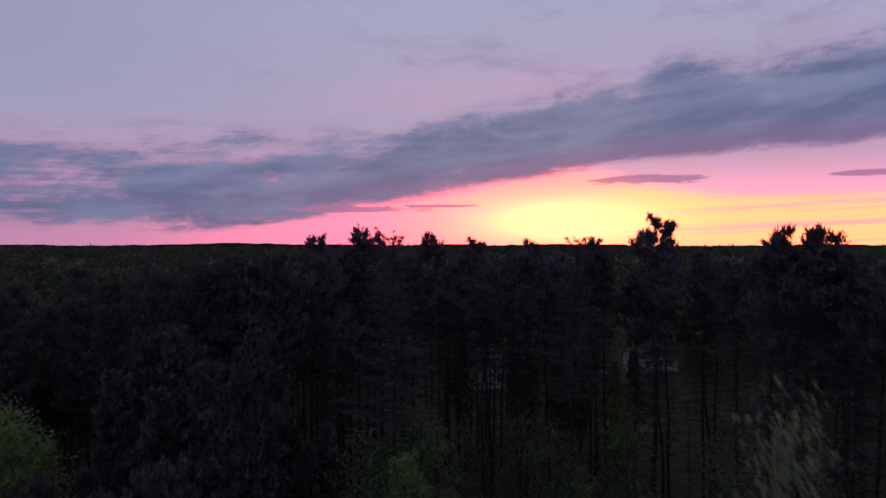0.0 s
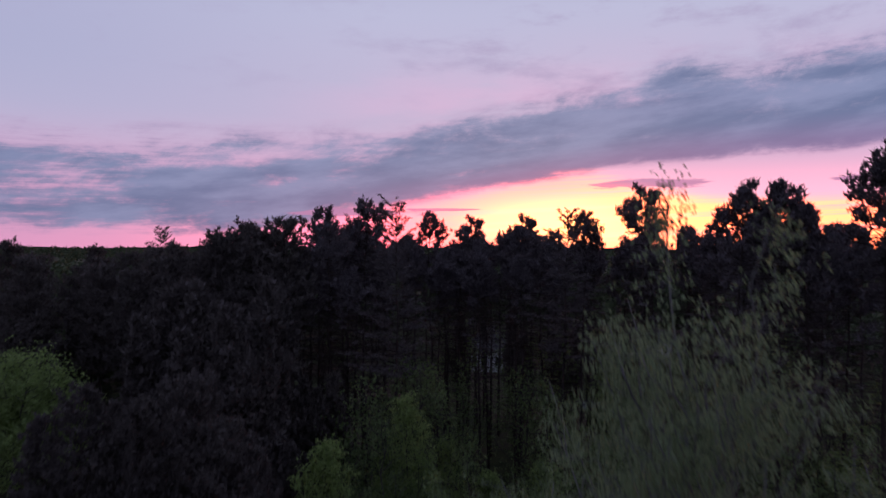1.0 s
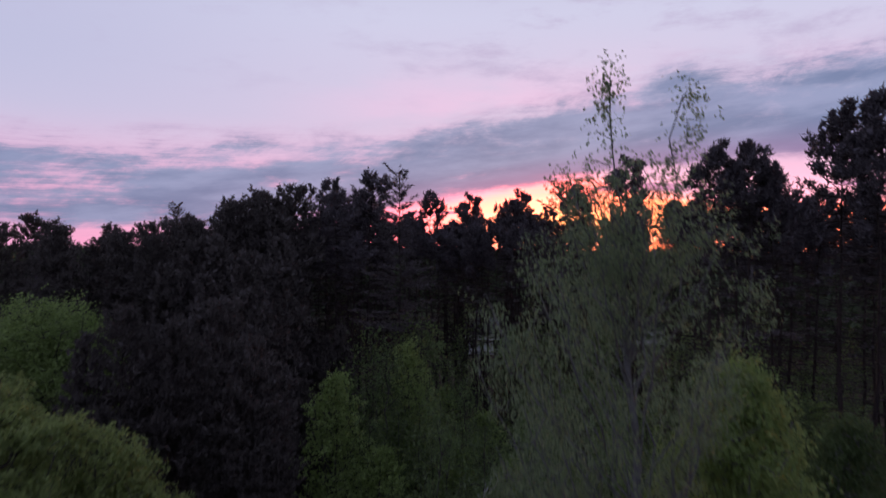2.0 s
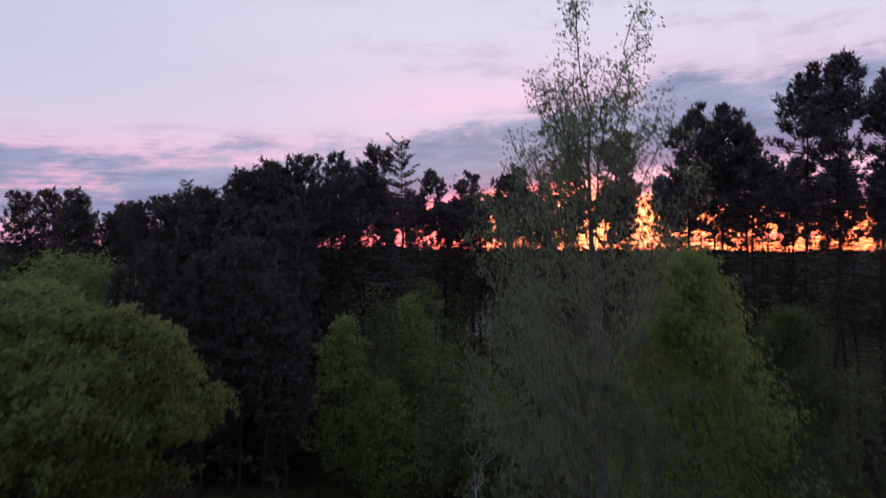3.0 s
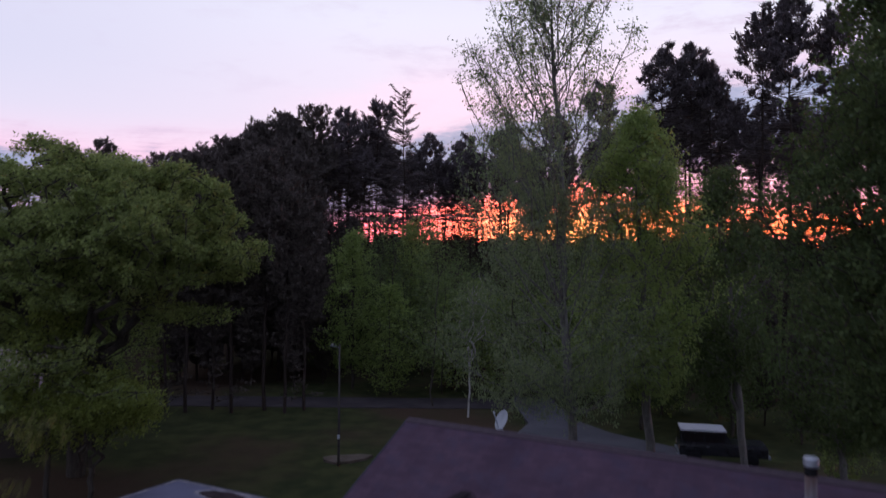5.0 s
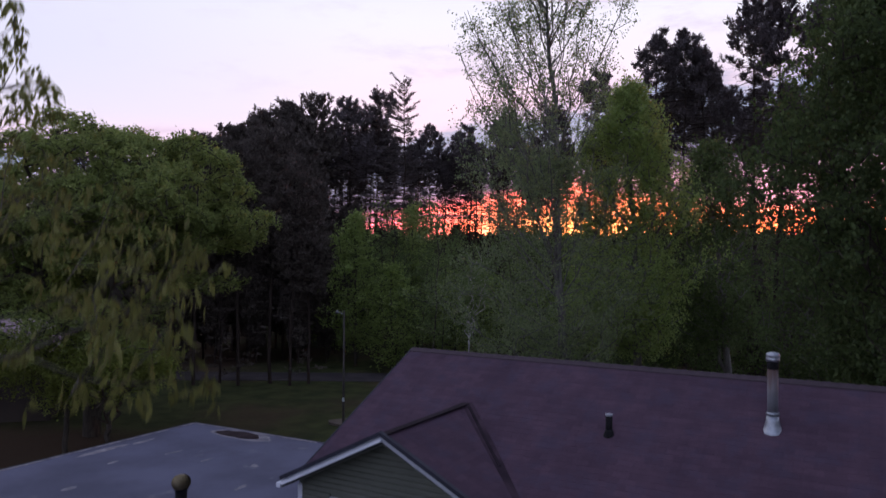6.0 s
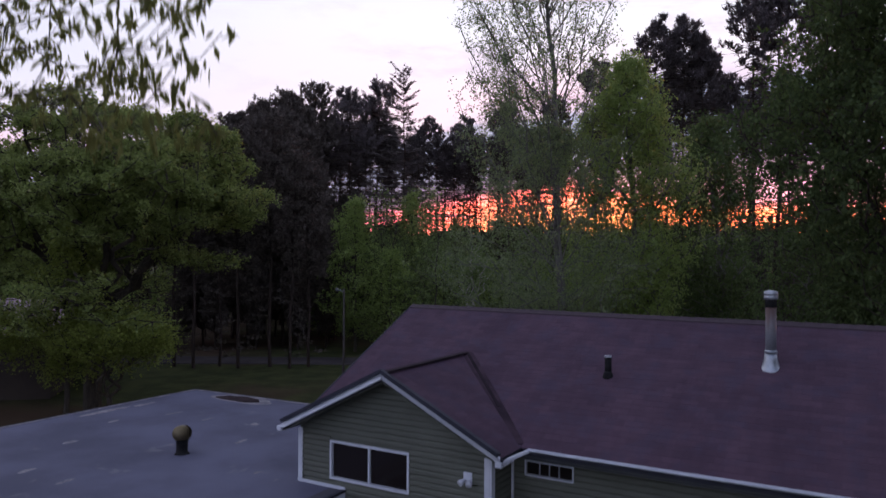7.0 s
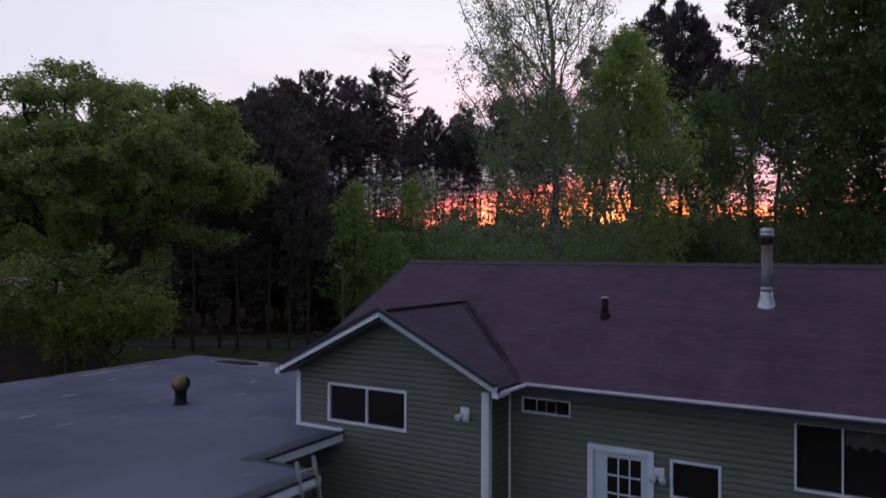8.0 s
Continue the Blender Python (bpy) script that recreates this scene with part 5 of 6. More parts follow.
make_pole()
make_car()
small_house("shed", -24.9, 19.5, 14, 8.0, 5.0, 3.3, 5.0, WALL_BROWN, ROOF_PINK, "brown outbuilding with a weathered pinkish roof under oaks", [])
small_house("neighbour_house", 8.6, 136.0, -8, 9.0, 7.0, 4.2, 6.8, WALL_PALE, ROOF_GREY, "pale house with a grey roof beyond the pines", [(-2.2, 1.2, 1.0, 1.6), (-0.4, 1.2, 0.9, 1.6), (2.4, 1.2, 1.2, 1.6)])

small_house("neighbour_house", 44.0, 153.0, 18, 9.0, 6.5, 3.2, 5.6, WALL_PALE, ROOF_GREY, "low pale house half hidden behind far pines", [(-2.6, 1.0, 1.1, 1.3), (0.2, 1.0, 1.1, 1.3), (2.8, 1.0, 1.1, 1.3)])


def make_far_lamp():
    """A small lit lamp by the neighbours' drive."""
    lamp = tagged(empty("garden_lamp", Matrix.Translation((23.3, 123.0, 0))), "small lit garden lamp beyond the pines", "lamp")
    part("post", lathe([(0.04, -0.2), (0.04, 0.9)], 8), BLACK_RUBBER, lamp)
    part("globe", lathe([(0.03, 0.9), (0.13, 1.0), (0.13, 1.1), (0.05, 1.2)], 12), LAMP_LIT, lamp, "white glowing globe")


make_far_lamp()


# ---- broadleaf trees round the house ----
def make_poplar():
    rng = np.random.default_rng(21)
    x, y = 4.75, 9.4
    fork = (x + 0.30, y, 14.2)
    spine = [wander(rng, (x + 1.15, y, -0.2), (x + 0.5, y, 7.4), 7, 0.04) + wander(rng, (x + 0.5, y, 7.4), fork, 6, 0.05)[1:], wander(rng, fork, (x - 0.64, y - 0.9, 24.1), 12, 0.08), wander(rng, fork, (x + 0.93, y - 1.35, 23.6), 10, 0.10)]
    stem = np.array(spine[0] + spine[1])

    def reach(z):
        return float(np.interp(z, [8, 12, 14, 17, 20, 22, 23.4, 24.6], [4.2, 4.8, 4.7, 4.2, 3.1, 1.8, 0.9, 0.2]))

    # steep branches that fan out from the stem; their upper halves carry the leaves
    high = []
    for k in range(62):
        ze = 12.8 + 9.6 * rng.uniform() ** 0.85
        a = rng.uniform(0, 2 * math.pi)
        r = reach(ze) * rng.uniform(0.45, 1.0)
        zs = max(7.0, ze - 1.0 - r * rng.uniform(1.2, 1.7))
        s = np.array([np.interp(zs, stem[:, 2], stem[:, i]) for i in range(3)])
        e = np.array([x - 0.10 + 1.06 * r * math.cos(a), y - 0.07 * (ze - 12.8) + r * math.sin(a), ze])
        branch = wander(rng, s, e, 7, 0.09)
        for i in range(1, 7):
            branch[i] = branch[i] + (e - s) * (0.12, 0.12, 0) * math.sin(math.pi * i / 7) * 0.8
        spine.append(branch)
        for j in range(int(7 + r * 3.0)):
            f = rng.uniform(0.42, 1.0) * 7
            i = min(6, int(f))
            high.append(branch[i] + (branch[i + 1] - branch[i]) * (f - i) + rng.normal(size=3) * (0.32, 0.32, 0.30))
    for top in (spine[1][-1], spine[2][-1]):
        for j in range(16):
            drop = 3.2 * rng.uniform() ** 1.6
            high.append(top - (0, 0, drop) + rng.normal(size=3) * (0.08 + 0.10 * drop, 0.08 + 0.10 * drop, 0.2))
    low = profile_points(rng, 950, x + 0.1, y, 4.4, 13.0, 4.7, 0.36, 0.35)
    # a lighter storey half-way up, where the sky shows through
    low = low[(low[:, 2] < 7.6) | (low[:, 2] > 10.4) | (rng.uniform(size=len(low)) < 0.6)]
    return tagged(broadleaf("poplar_tree", 22, spine, np.concatenate([low, high]), BARK_POPLAR, LEAF_POPLAR, 0.27, 18, 0.21, (0.096, 0.062), 1.3, tip_r=0.006), "tall poplar with drooping grey-green young leaves, sparse on top", "tree")


def make_full_tree(name, seed, x, y, z0, h, r, n, leaf_mat, per_tip, leaf, label, widest=0.4, thin_top=0.3, bark_mat=None, droop=0.6, spread=0.36, gap=None, foot=0.0, level=0.2, tiers=0.0):
    """A broadleaf tree clothed in leaves from z0 up."""
    rng = np.random.default_rng(seed)
    spine = [wander(rng, (x + foot, y, -0.3), (x, y, h * 0.92), 12, 0.05)]
    for k in range(4):
        a = rng.uniform(0, 2 * math.pi)
        z = h * rng.uniform(0.2, 0.5)
        spine.append(wander(rng, (x + foot * max(0.0, 1 - z / (0.92 * h)), y, z), (x + 0.6 * r * math.cos(a), y + 0.6 * r * math.sin(a), min(h * 0.85, z + h * 0.3)), 6, 0.15))
    pts = profile_points(rng, n, x, y, z0, h, r, widest, thin_top)
    if gap:
        pts = pts[(pts[:, 2] < gap[0]) | (pts[:, 2] > gap[1]) | (rng.uniform(size=len(pts)) < gap[2])]
    if tiers:
        pts = in_tiers(pts, tiers)
    return tagged(broadleaf(name, seed + 1, spine, pts, bark_mat or BARK_OAK, leaf_mat, 0.01 * h + 0.03, per_tip, spread, leaf, droop, level=level), label, "tree")


def make_crown_tree(name, seed, x, y, h, radii, centre_z, n, bark_mat, leaf_mat, per_tip, leaf, label, trunk_r=0.25, lean=(0, 0), droop=0.25, spread=0.38, lumps=8, split=0.35, lump_r=0.5, hollow=0.35, level=0.6, tiers=0.0):
    rng = np.random.default_rng(seed)
    top = (x + lean[0], y + lean[1], centre_z + radii[2] * 0.55)
    low = (x + lean[0] * 0.3, y + lean[1] * 0.3, h * split)
    spine = [wander(rng, (x, y, -0.3), low, 6, 0.06), wander(rng, low, top, 8, 0.22)]
    for k in range(4):
        a = rng.uniform(0, 2 * math.pi)
        e = (x + lean[0] + radii[0] * 0.55 * math.cos(a), y + lean[1] + radii[1] * 0.55 * math.sin(a), centre_z + radii[2] * rng.uniform(0.0, 0.45))
        spine.append(wander(rng, low, e, 7, 0.25))
    pts = crown_points(rng, n, (x + lean[0], y + lean[1], centre_z), radii, hollow, 1.0, 0.9, lumps, lump_r)
    pts = pts[pts[:, 2] > 0.8]
    if tiers:
        pts = in_tiers(pts, tiers)
    return tagged(broadleaf(name, seed + 1, spine, pts, bark_mat, leaf_mat, trunk_r, per_tip, spread, leaf, droop, level=level), label, "tree")


make_poplar()


def make_yard_oak():
    """The old oak by the garage: a wide dome of leafy boughs on heavy crooked limbs, its lowest boughs hanging down."""
    rng = np.random.default_rng(31)
    x, y = -16.7, 15.0
    low = (x + 0.2, y, 4.2)
    spine = [wander(rng, (x, y, -0.3), low, 5, 0.08)]
    for k in range(9):
        a = 2 * math.pi * k / 9 + rng.uniform(-0.25, 0.25)
        f = rng.uniform(0.55, 0.85)
        e = (x + 0.4 + 7.6 * f * math.cos(a), y + 6.4 * f * math.sin(a), rng.uniform(7.5, 13.0))
        spine.append(wander(rng, low, e, 9, 0.38))
    spine.append(wander(rng, low, (x + 0.5, y, 14.2), 9, 0.3))
    # umbrella-shaped clumps of leaves round a dome, open inside, the eaves higher towards the house
    pts = []
    for k in range(140):
        el = math.asin(0.02 + 0.97 * (k + 0.5) / 140)
        a = 2.39996 * k + rng.uniform(-0.25, 0.25)
        f = rng.uniform(0.80, 1.0) if k % 6 else rng.uniform(0.45, 0.75)
        f *= 1 + 0.04 * math.sin(4 * a + 1.0) + 0.04 * math.sin(7 * a + 3 * el)
        c = np.array([x + 0.4 + 7.6 * f * math.cos(el) * math.cos(a), y + 6.2 * f * math.cos(el) * math.sin(a), 8.9 + 6.4 * f * math.sin(el) - 1.0 * (math.cos(el) * math.cos(a) < -0.3)])
        size = rng.uniform(0.75, 1.45)
        for j in range(int(26 * size)):
            q = rng.normal(size=3)
            q /= np.linalg.norm(q)
            q[2] = abs(q[2]) * 0.7 - 0.18
            pts.append(c + q * size * rng.uniform(0.65, 1.0))
    for k in range(18):
        a = rng.uniform(0.35 * math.pi, 1.75 * math.pi)
        c = np.array([x + 0.2 + 5.6 * math.cos(a), y - 0.8 + 4.8 * math.sin(a), rng.uniform(4.4, 8.0)])
        for j in range(18):
            q = rng.normal(size=3)
            pts.append(c + q / np.linalg.norm(q) * (1.6, 1.6, 0.5))
    # flat leafy boughs between the limbs
    for k in range(58):
        a, f = rng.uniform(0, 2 * math.pi), rng.uniform(0.35, 0.92)
        c = np.array([x + 0.3 + 7.0 * f * math.cos(a), y + 5.8 * f * math.sin(a), rng.uniform(6.0, 11.0) + 0.8 * math.cos(a)])
        for j in range(22):
            q = rng.normal(size=3)
            pts.append(c + q / np.linalg.norm(q) * (1.5, 1.5, 0.34) * rng.uniform(0.4, 1.0))
    pts = np.array(pts)
    return tagged(broadleaf("oak_tree", 32, spine, pts, BARK_OAK, LEAF_OAK, 0.42, 18, 0.15, (0.14, 0.095), 0.15, along=2, level=0.45), "broad old oak with fresh yellow-green leaves and dark limbs", "tree")


make_yard_oak()
make_crown_tree("oak_tree", 37, -30.0, 44.0, 18.4, (8.4, 7.0, 7.4), 11.4, 820, BARK_OAK, LEAF_MAPLE, 24, (0.20, 0.14), "tall green oak across the lane", 0.45, (0, 0), 0.1, 0.42, 16, 0.3, 0.38)
make_crown_tree("understory_tree", 41, -14.4, 11.8, 5.6, (3.7, 3.2, 1.9), 3.7, 560, BARK_OAK, LEAF_UNDER, 26, (0.12, 0.075), "low spreading tree with bright green leaves", 0.12, (0, 0), 0.2, 0.24, 16, 0.22, 0.36, level=0.35, tiers=0.85)
make_crown_tree("understory_tree", 43, -20.2, 10.8, 6.4, (4.6, 3.4, 2.5), 4.0, 520, BARK_OAK, LEAF_UNDER, 26, (0.12, 0.075), "low spreading tree with bright green leaves", 0.12, (0, 0), 0.2, 0.26, 16, 0.22, 0.36, level=0.35, tiers=0.85)
make_full_tree("understory_tree", 45, -16.2, 11.6, 2.2, 8.8, 1.9, 300, LEAF_UNDER, 22, (0.12, 0.075), "pointed young tree with green leaves under the oak", 0.3, 0.2, BARK_OAK, 0.4, 0.24, tiers=0.8)
make_full_tree("maple_tree", 51, 8.9, 12.6, 4.6, 16.6, 3.5, 1150, LEAF_MAPLE, 22, (0.15, 0.085), "green maple with a tall pointed crown", 0.42, 0.1, BARK_POPLAR, 1.1, 0.27, (7.4, 10.2, 0.6), 0.7)
make_full_tree("maple_tree", 53, 13.7, 15.5, 4.6, 14.4, 2.9, 700, LEAF_SHADED, 22, (0.15, 0.085), "smaller green maple beside the driveway", 0.45, 0.15, BARK_POPLAR, 1.1, 0.27, (7.0, 9.8, 0.6), 1.2)
# tall unseen trees, added to keep the sky off the house end's wall and roof
make_full_tree("maple_tree", 55, 16.4, -14.6, 4.0, 20.0, 5.0, 900, LEAF_SHADED, 25, (0.20, 0.12), "large unseen green maple added to shade the house end", 0.38, 0.1, BARK_OAK, 1.2, 0.34)
make_full_tree("maple_tree", 58, 10.8, -20.4, 3.6, 17.5, 4.2, 800, LEAF_SHADED, 25, (0.20, 0.12), "large unseen green maple added to shade the house end", 0.38, 0.1, BARK_OAK, 1.2, 0.34)
make_full_tree("maple_tree", 57, 14.7, 0.7, 5.2, 21.5, 5.1, 2700, LEAF_SHADED, 25, (0.16, 0.095), "large green maple reaching over the house end", 0.38, 0.1, BARK_OAK, 1.2, 0.28, (6.6, 9.6, 0.5))
make_full_tree("maple_tree", 59, 15.6, 8.4, 3.4, 10.2, 2.6, 420, LEAF_SHADED, 22, (0.14, 0.085), "young green maple beside the driveway", 0.45, 0.15, BARK_POPLAR, 1.0, 0.27)
make_full_tree("understory_tree", 161, -6.6, 37.4, 1.6, 12.2, 2.7, 380, LEAF_MAPLE, 22, (0.17, 0.11), "bright green young tree in front of the pines", 0.42, 0.2, None, 0.3, 0.26, tiers=1.1)
make_full_tree("understory_tree", 163, -2.4, 44.9, 3.4, 13.2, 2.4, 260, LEAF_MAPLE, 22, (0.17, 0.11), "bright green young tree in front of the pines", 0.45, 0.3, None, 0.3, 0.26, tiers=1.1)
make_full_tree("understory_tree", 151, 12.6, 25.0, 1.4, 7.6, 3.0, 230, LEAF_SHADED, 24, (0.17, 0.12), "leafy green understory tree beside the driveway", 0.4, 0.1)
make_full_tree("understory_tree", 153, 17.4, 23.4, 1.6, 8.4, 3.0, 210, LEAF_SHADED, 24, (0.17, 0.12), "leafy green understory tree beside the driveway", 0.4, 0.1)


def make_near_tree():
    """The tree whose branch ends hang close past the camera, high above the garage, set to fit its view."""
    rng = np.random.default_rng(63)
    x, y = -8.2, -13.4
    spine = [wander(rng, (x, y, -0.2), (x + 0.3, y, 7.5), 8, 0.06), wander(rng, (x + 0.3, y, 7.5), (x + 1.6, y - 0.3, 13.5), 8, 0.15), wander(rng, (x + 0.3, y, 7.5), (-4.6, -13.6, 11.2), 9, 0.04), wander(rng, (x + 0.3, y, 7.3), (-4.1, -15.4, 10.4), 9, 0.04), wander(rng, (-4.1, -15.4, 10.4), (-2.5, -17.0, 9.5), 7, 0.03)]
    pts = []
    # boughs placed to fit the camera's view, with leaf bunches hanging from every twig
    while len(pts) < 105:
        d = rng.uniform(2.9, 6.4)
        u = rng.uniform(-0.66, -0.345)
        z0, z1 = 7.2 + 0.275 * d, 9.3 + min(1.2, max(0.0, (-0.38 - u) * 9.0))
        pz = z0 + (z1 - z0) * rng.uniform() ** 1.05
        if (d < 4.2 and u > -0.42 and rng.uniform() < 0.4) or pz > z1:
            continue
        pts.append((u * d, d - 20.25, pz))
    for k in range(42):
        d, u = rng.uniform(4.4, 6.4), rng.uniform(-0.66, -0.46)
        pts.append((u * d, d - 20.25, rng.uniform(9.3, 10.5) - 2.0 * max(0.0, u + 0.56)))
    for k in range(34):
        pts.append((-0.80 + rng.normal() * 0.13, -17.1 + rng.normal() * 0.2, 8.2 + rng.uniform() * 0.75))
    while len(pts) < 265:
        q = rng.normal(size=3)
        q *= rng.uniform(0.2, 1.0) ** 0.5 / np.linalg.norm(q)
        pts.append(np.array([-8.0, -13.2, 11.2]) + q * (2.6, 2.8, 3.0))
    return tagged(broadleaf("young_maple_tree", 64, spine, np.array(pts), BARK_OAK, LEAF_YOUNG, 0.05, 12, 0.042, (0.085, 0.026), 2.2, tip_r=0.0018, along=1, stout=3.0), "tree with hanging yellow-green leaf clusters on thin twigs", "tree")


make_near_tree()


# ---- shrubs and small trees under the pines ----
def shrub_kinds():
    out = []
    for seed, h, rad in ((71, 8.0, (2.4, 2.3, 3.4)), (72, 9.0, (2.7, 2.5, 4.0)), (73, 7.0, (2.9, 2.6, 3.0)), (74, 10.0, (2.3, 2.3, 4.4))):
        rng = np.random.default_rng(seed)
        spine = [wander(rng, (0, 0, -0.3), (0.1, 0, h * 0.35), 4, 0.06), wander(rng, (0.1, 0, h * 0.35), (0, 0.2, h * 0.9), 6, 0.15), wander(rng, (0, 0, 0.4), (0.9, 0.4, h * 0.7), 6, 0.14), wander(rng, (0, 0, 0.4), (-0.8, -0.5, h * 0.65), 6, 0.14)]
        pts = in_tiers(profile_points(rng, 210, 0, 0, 0.7, h, rad[0] * 1.08, 0.36, 0.35), 1.0)
        t = broadleaf("understory_tree", seed + 100, spine, pts[pts[:, 2] > 0.7], BARK_OAK, LEAF_EDGE, 0.12, 14, 0.26, (0.185, 0.125), 0.25, 4, level=0.3)
        out.append(tagged(t, "slender green understory tree at the wood's edge", "tree", "understory trees"))
    return out


SHRUBS = shrub_kinds()
SHRUB_SPOTS = [(-1.9, 45.9, 8.8), (-3.4, 35.0, 8.4), (1.2, 37.0, 7.8), (4.6, 36.0, 7.6), (3.4, 44.0, 8.6), (8.0, 35.0, 7.6), (11.0, 33.0, 7.4), (11.6, 41.0, 8.0), (15.0, 29.0, 7.6), (30.5, 33.0, 9.0), (34.0, 28.0, 10.0), (7.2, 47.0, 8.4), (14.5, 46.0, 8.4), (-10.0, 47.0, 9.0), (22.0, 42.0, 8.8), (28.0, 46.0, 9.2), (36.0, 40.0, 10.0), (-33.0, 16.0, 11.0), (-26.0, 26.5, 9.0), (-29.5, 30.0, 11.0), (-24.0, 30.5, 8.5), (-31.0, 34.0, 12.0), (-22.0, 23.5, 7.0), (18.0, 12.5, 5.0), (26.0, 9.0, 6.5), (-37.0, 24.0, 13.0), (0.5, 52.0, 9.0), (-25.0, 35.5, 7.0), (-22.5, 40.0, 7.5)]
MORE = random.Random(29)
SPARSE_SPOTS = [(MORE.uniform(-12, 36), MORE.uniform(42, 80), MORE.uniform(9.5, 15.0)) for _ in range(44)] + [(MORE.uniform(18, 36), MORE.uniform(30, 58), MORE.uniform(9.5, 14.0)) for _ in range(12)]
SPARSE_SPOTS += [(MORE.uniform(-12, 48), MORE.uniform(80, 132), MORE.uniform(9.0, 12.5)) for _ in range(20)]
SPARSE_SPOTS += [(MORE.uniform(-6, 30), MORE.uniform(31, 48), MORE.uniform(9.0, 11.8)) for _ in range(30)]
SPARSE_SPOTS = [(x, y, h) for x, y, h in SPARSE_SPOTS if y < 75 or abs(x - 0.0632 * y) > 2.2]
KIND_H = (8.0, 9.0, 7.0, 10.0)


def plant_shrubs():
    rng = random.Random(7)
    first = [True] * 4
    for x, y, h in SHRUB_SPOTS:
        k = rng.randrange(4)
        s = h / (KIND_H[k] * 1.04)
        m = Matrix.Translation((x, y, -0.05)) @ Matrix.Rotation(rng.uniform(0, 6.28), 4, "Z") @ Matrix.Diagonal((s * rng.uniform(0.95, 1.2), s * rng.uniform(0.95, 1.2), s, 1))
        if first[k]:
            SHRUBS[k].matrix_world = m
            first[k] = False
        else:
            ob = copy_thing(SHRUBS[k], Matrix())
            ob.matrix_world = m
    for k in range(4):
        if first[k]:
            SHRUBS[k].matrix_world = Matrix.Translation((40 + 5 * k, 52, 0))


plant_shrubs()


def plant_saplings():
    """Thin young trees between the pine trunks: the glow shows through their few leaves."""
    rng = random.Random(17)
    kinds = []
    for seed in (91, 92, 93):
        r = np.random.default_rng(seed)
        spine = [wander(r, (0, 0, -0.3), (0.2, 0.1, 11.6), 10, 0.10)]
        t = broadleaf("sapling", seed + 10, spine, in_tiers(profile_points(r, 90, 0, 0, 3.0, 12.0, 2.5, 0.45, 0.4), 1.3), BARK_OAK, LEAF_SHRUB, 0.07, 9, 0.36, (0.185, 0.125), 0.3, 3, 0.010)
        kinds.append(tagged(t, "thin sapling with scattered leaves among pine trunks", "tree", "saplings"))
    for i, (x, y, h) in enumerate(SPARSE_SPOTS):
        s = h / 12.2
        m = Matrix.Translation((x, y, -0.05)) @ Matrix.Rotation(rng.uniform(0, 6.28), 4, "Z") @ Matrix.Diagonal((s * 1.15, s * 1.15, s, 1))
        ob = kinds[i] if i < 3 else copy_thing(kinds[i % 3], Matrix())
        ob.matrix_world = m


plant_saplings()
birch = make_crown_tree("birch_tree", 81, 2.1, 27.8, 9.5, (1.6, 1.5, 3.2), 6.6, 60, BARK_BIRCH, LEAF_SHRUB, 10, (0.2, 0.13), "thin leaning birch with pale bark", 0.10, (0.3, 0), 0.4, 0.3, 6, 0.35)


# ---- pines ----
PINES = [pine_meshes(sd, 26.0, cf, sp, NEEDLES, bare=210, width=0.058, size=0.31, spikes=6, low_reach=0.5, taper=0.9, skirt=5, open_below=True) for sd, cf, sp in ((101, 0.72, 2.4), (102, 0.77, 2.2), (103, 0.70, 2.5), (104, 0.78, 2.3))]
STAND_PINES = [pine_meshes(sd, 26.0, cf, sp, NEEDLES, bare=230, width=0.060, size=0.31, spikes=6, low_reach=0.40, skirt=5, open_below=True) for sd, cf, sp in ((141, 0.77, 2.1), (142, 0.82, 1.9), (143, 0.74, 2.2), (144, 0.80, 2.0))]
FULL_PINES = [pine_meshes(sd, 26.0, cf, sp, NEEDLES_SHADED, bare=70, spikes=3, width=0.080, size=0.34, low_reach=0.75, taper=0.55, skirt=12) for sd, cf, sp in ((131, 0.46, 3.0), (132, 0.54, 2.8), (133, 0.50, 2.9))]
LOW_PINES = [pine_meshes(sd, 22.0, 0.12, 2.6, NEEDLES_SHADED, bare=4, spikes=3, width=0.12, size=0.46) for sd in (111, 112)]
WHITE_PINES = [pine_meshes(sd, 26.0, 0.50, 3.8, NEEDLES_PALE, True, width=0.024, size=0.27, spikes=9) for sd in (121, 122)]
PINE_LABEL = "tall red pine, bare trunk and dark tufted crown"
WHITE_LABEL = "white pine with layered feathery boughs"
LOW_LABEL = "dark pine clothed in boughs almost to the ground"
FIRST_PINES = [(-13.3, 56.1, 25.5), (-7.4, 62.6, 27.4), (-12.1, 64.4, 26.7), (-17.5, 58.9, 25.0), (-10.0, 58.5, 25.0), (-1.0, 84.5, 27.2), (2.9, 80.5, 26.5), (19.8, 38.4, 26.9), (17.4, 39.6, 26.7), (25.7, 34.5, 29.0), (28.2, 33.1, 28.3), (22.3, 38.5, 25.6), (21.6, 43.5, 25.2), (24.6, 36.4, 28.6), (24.9, 44.0, 25.8), (-48.8, 77.4, 23.6), (-47.5, 95.0, 23.0), (8.0, 71.0, 26.2), (13.4, 66.0, 26.4), (-20.2, 62.0, 24.3), (16.3, 56.8, 28.0), (3.6, 66.0, 22.4), (5.4, 77.0, 23.4), (7.0, 86.0, 24.2), (4.6, 92.0, 24.6), (9.0, 95.0, 24.6), (1.6, 71.0, 22.8)]


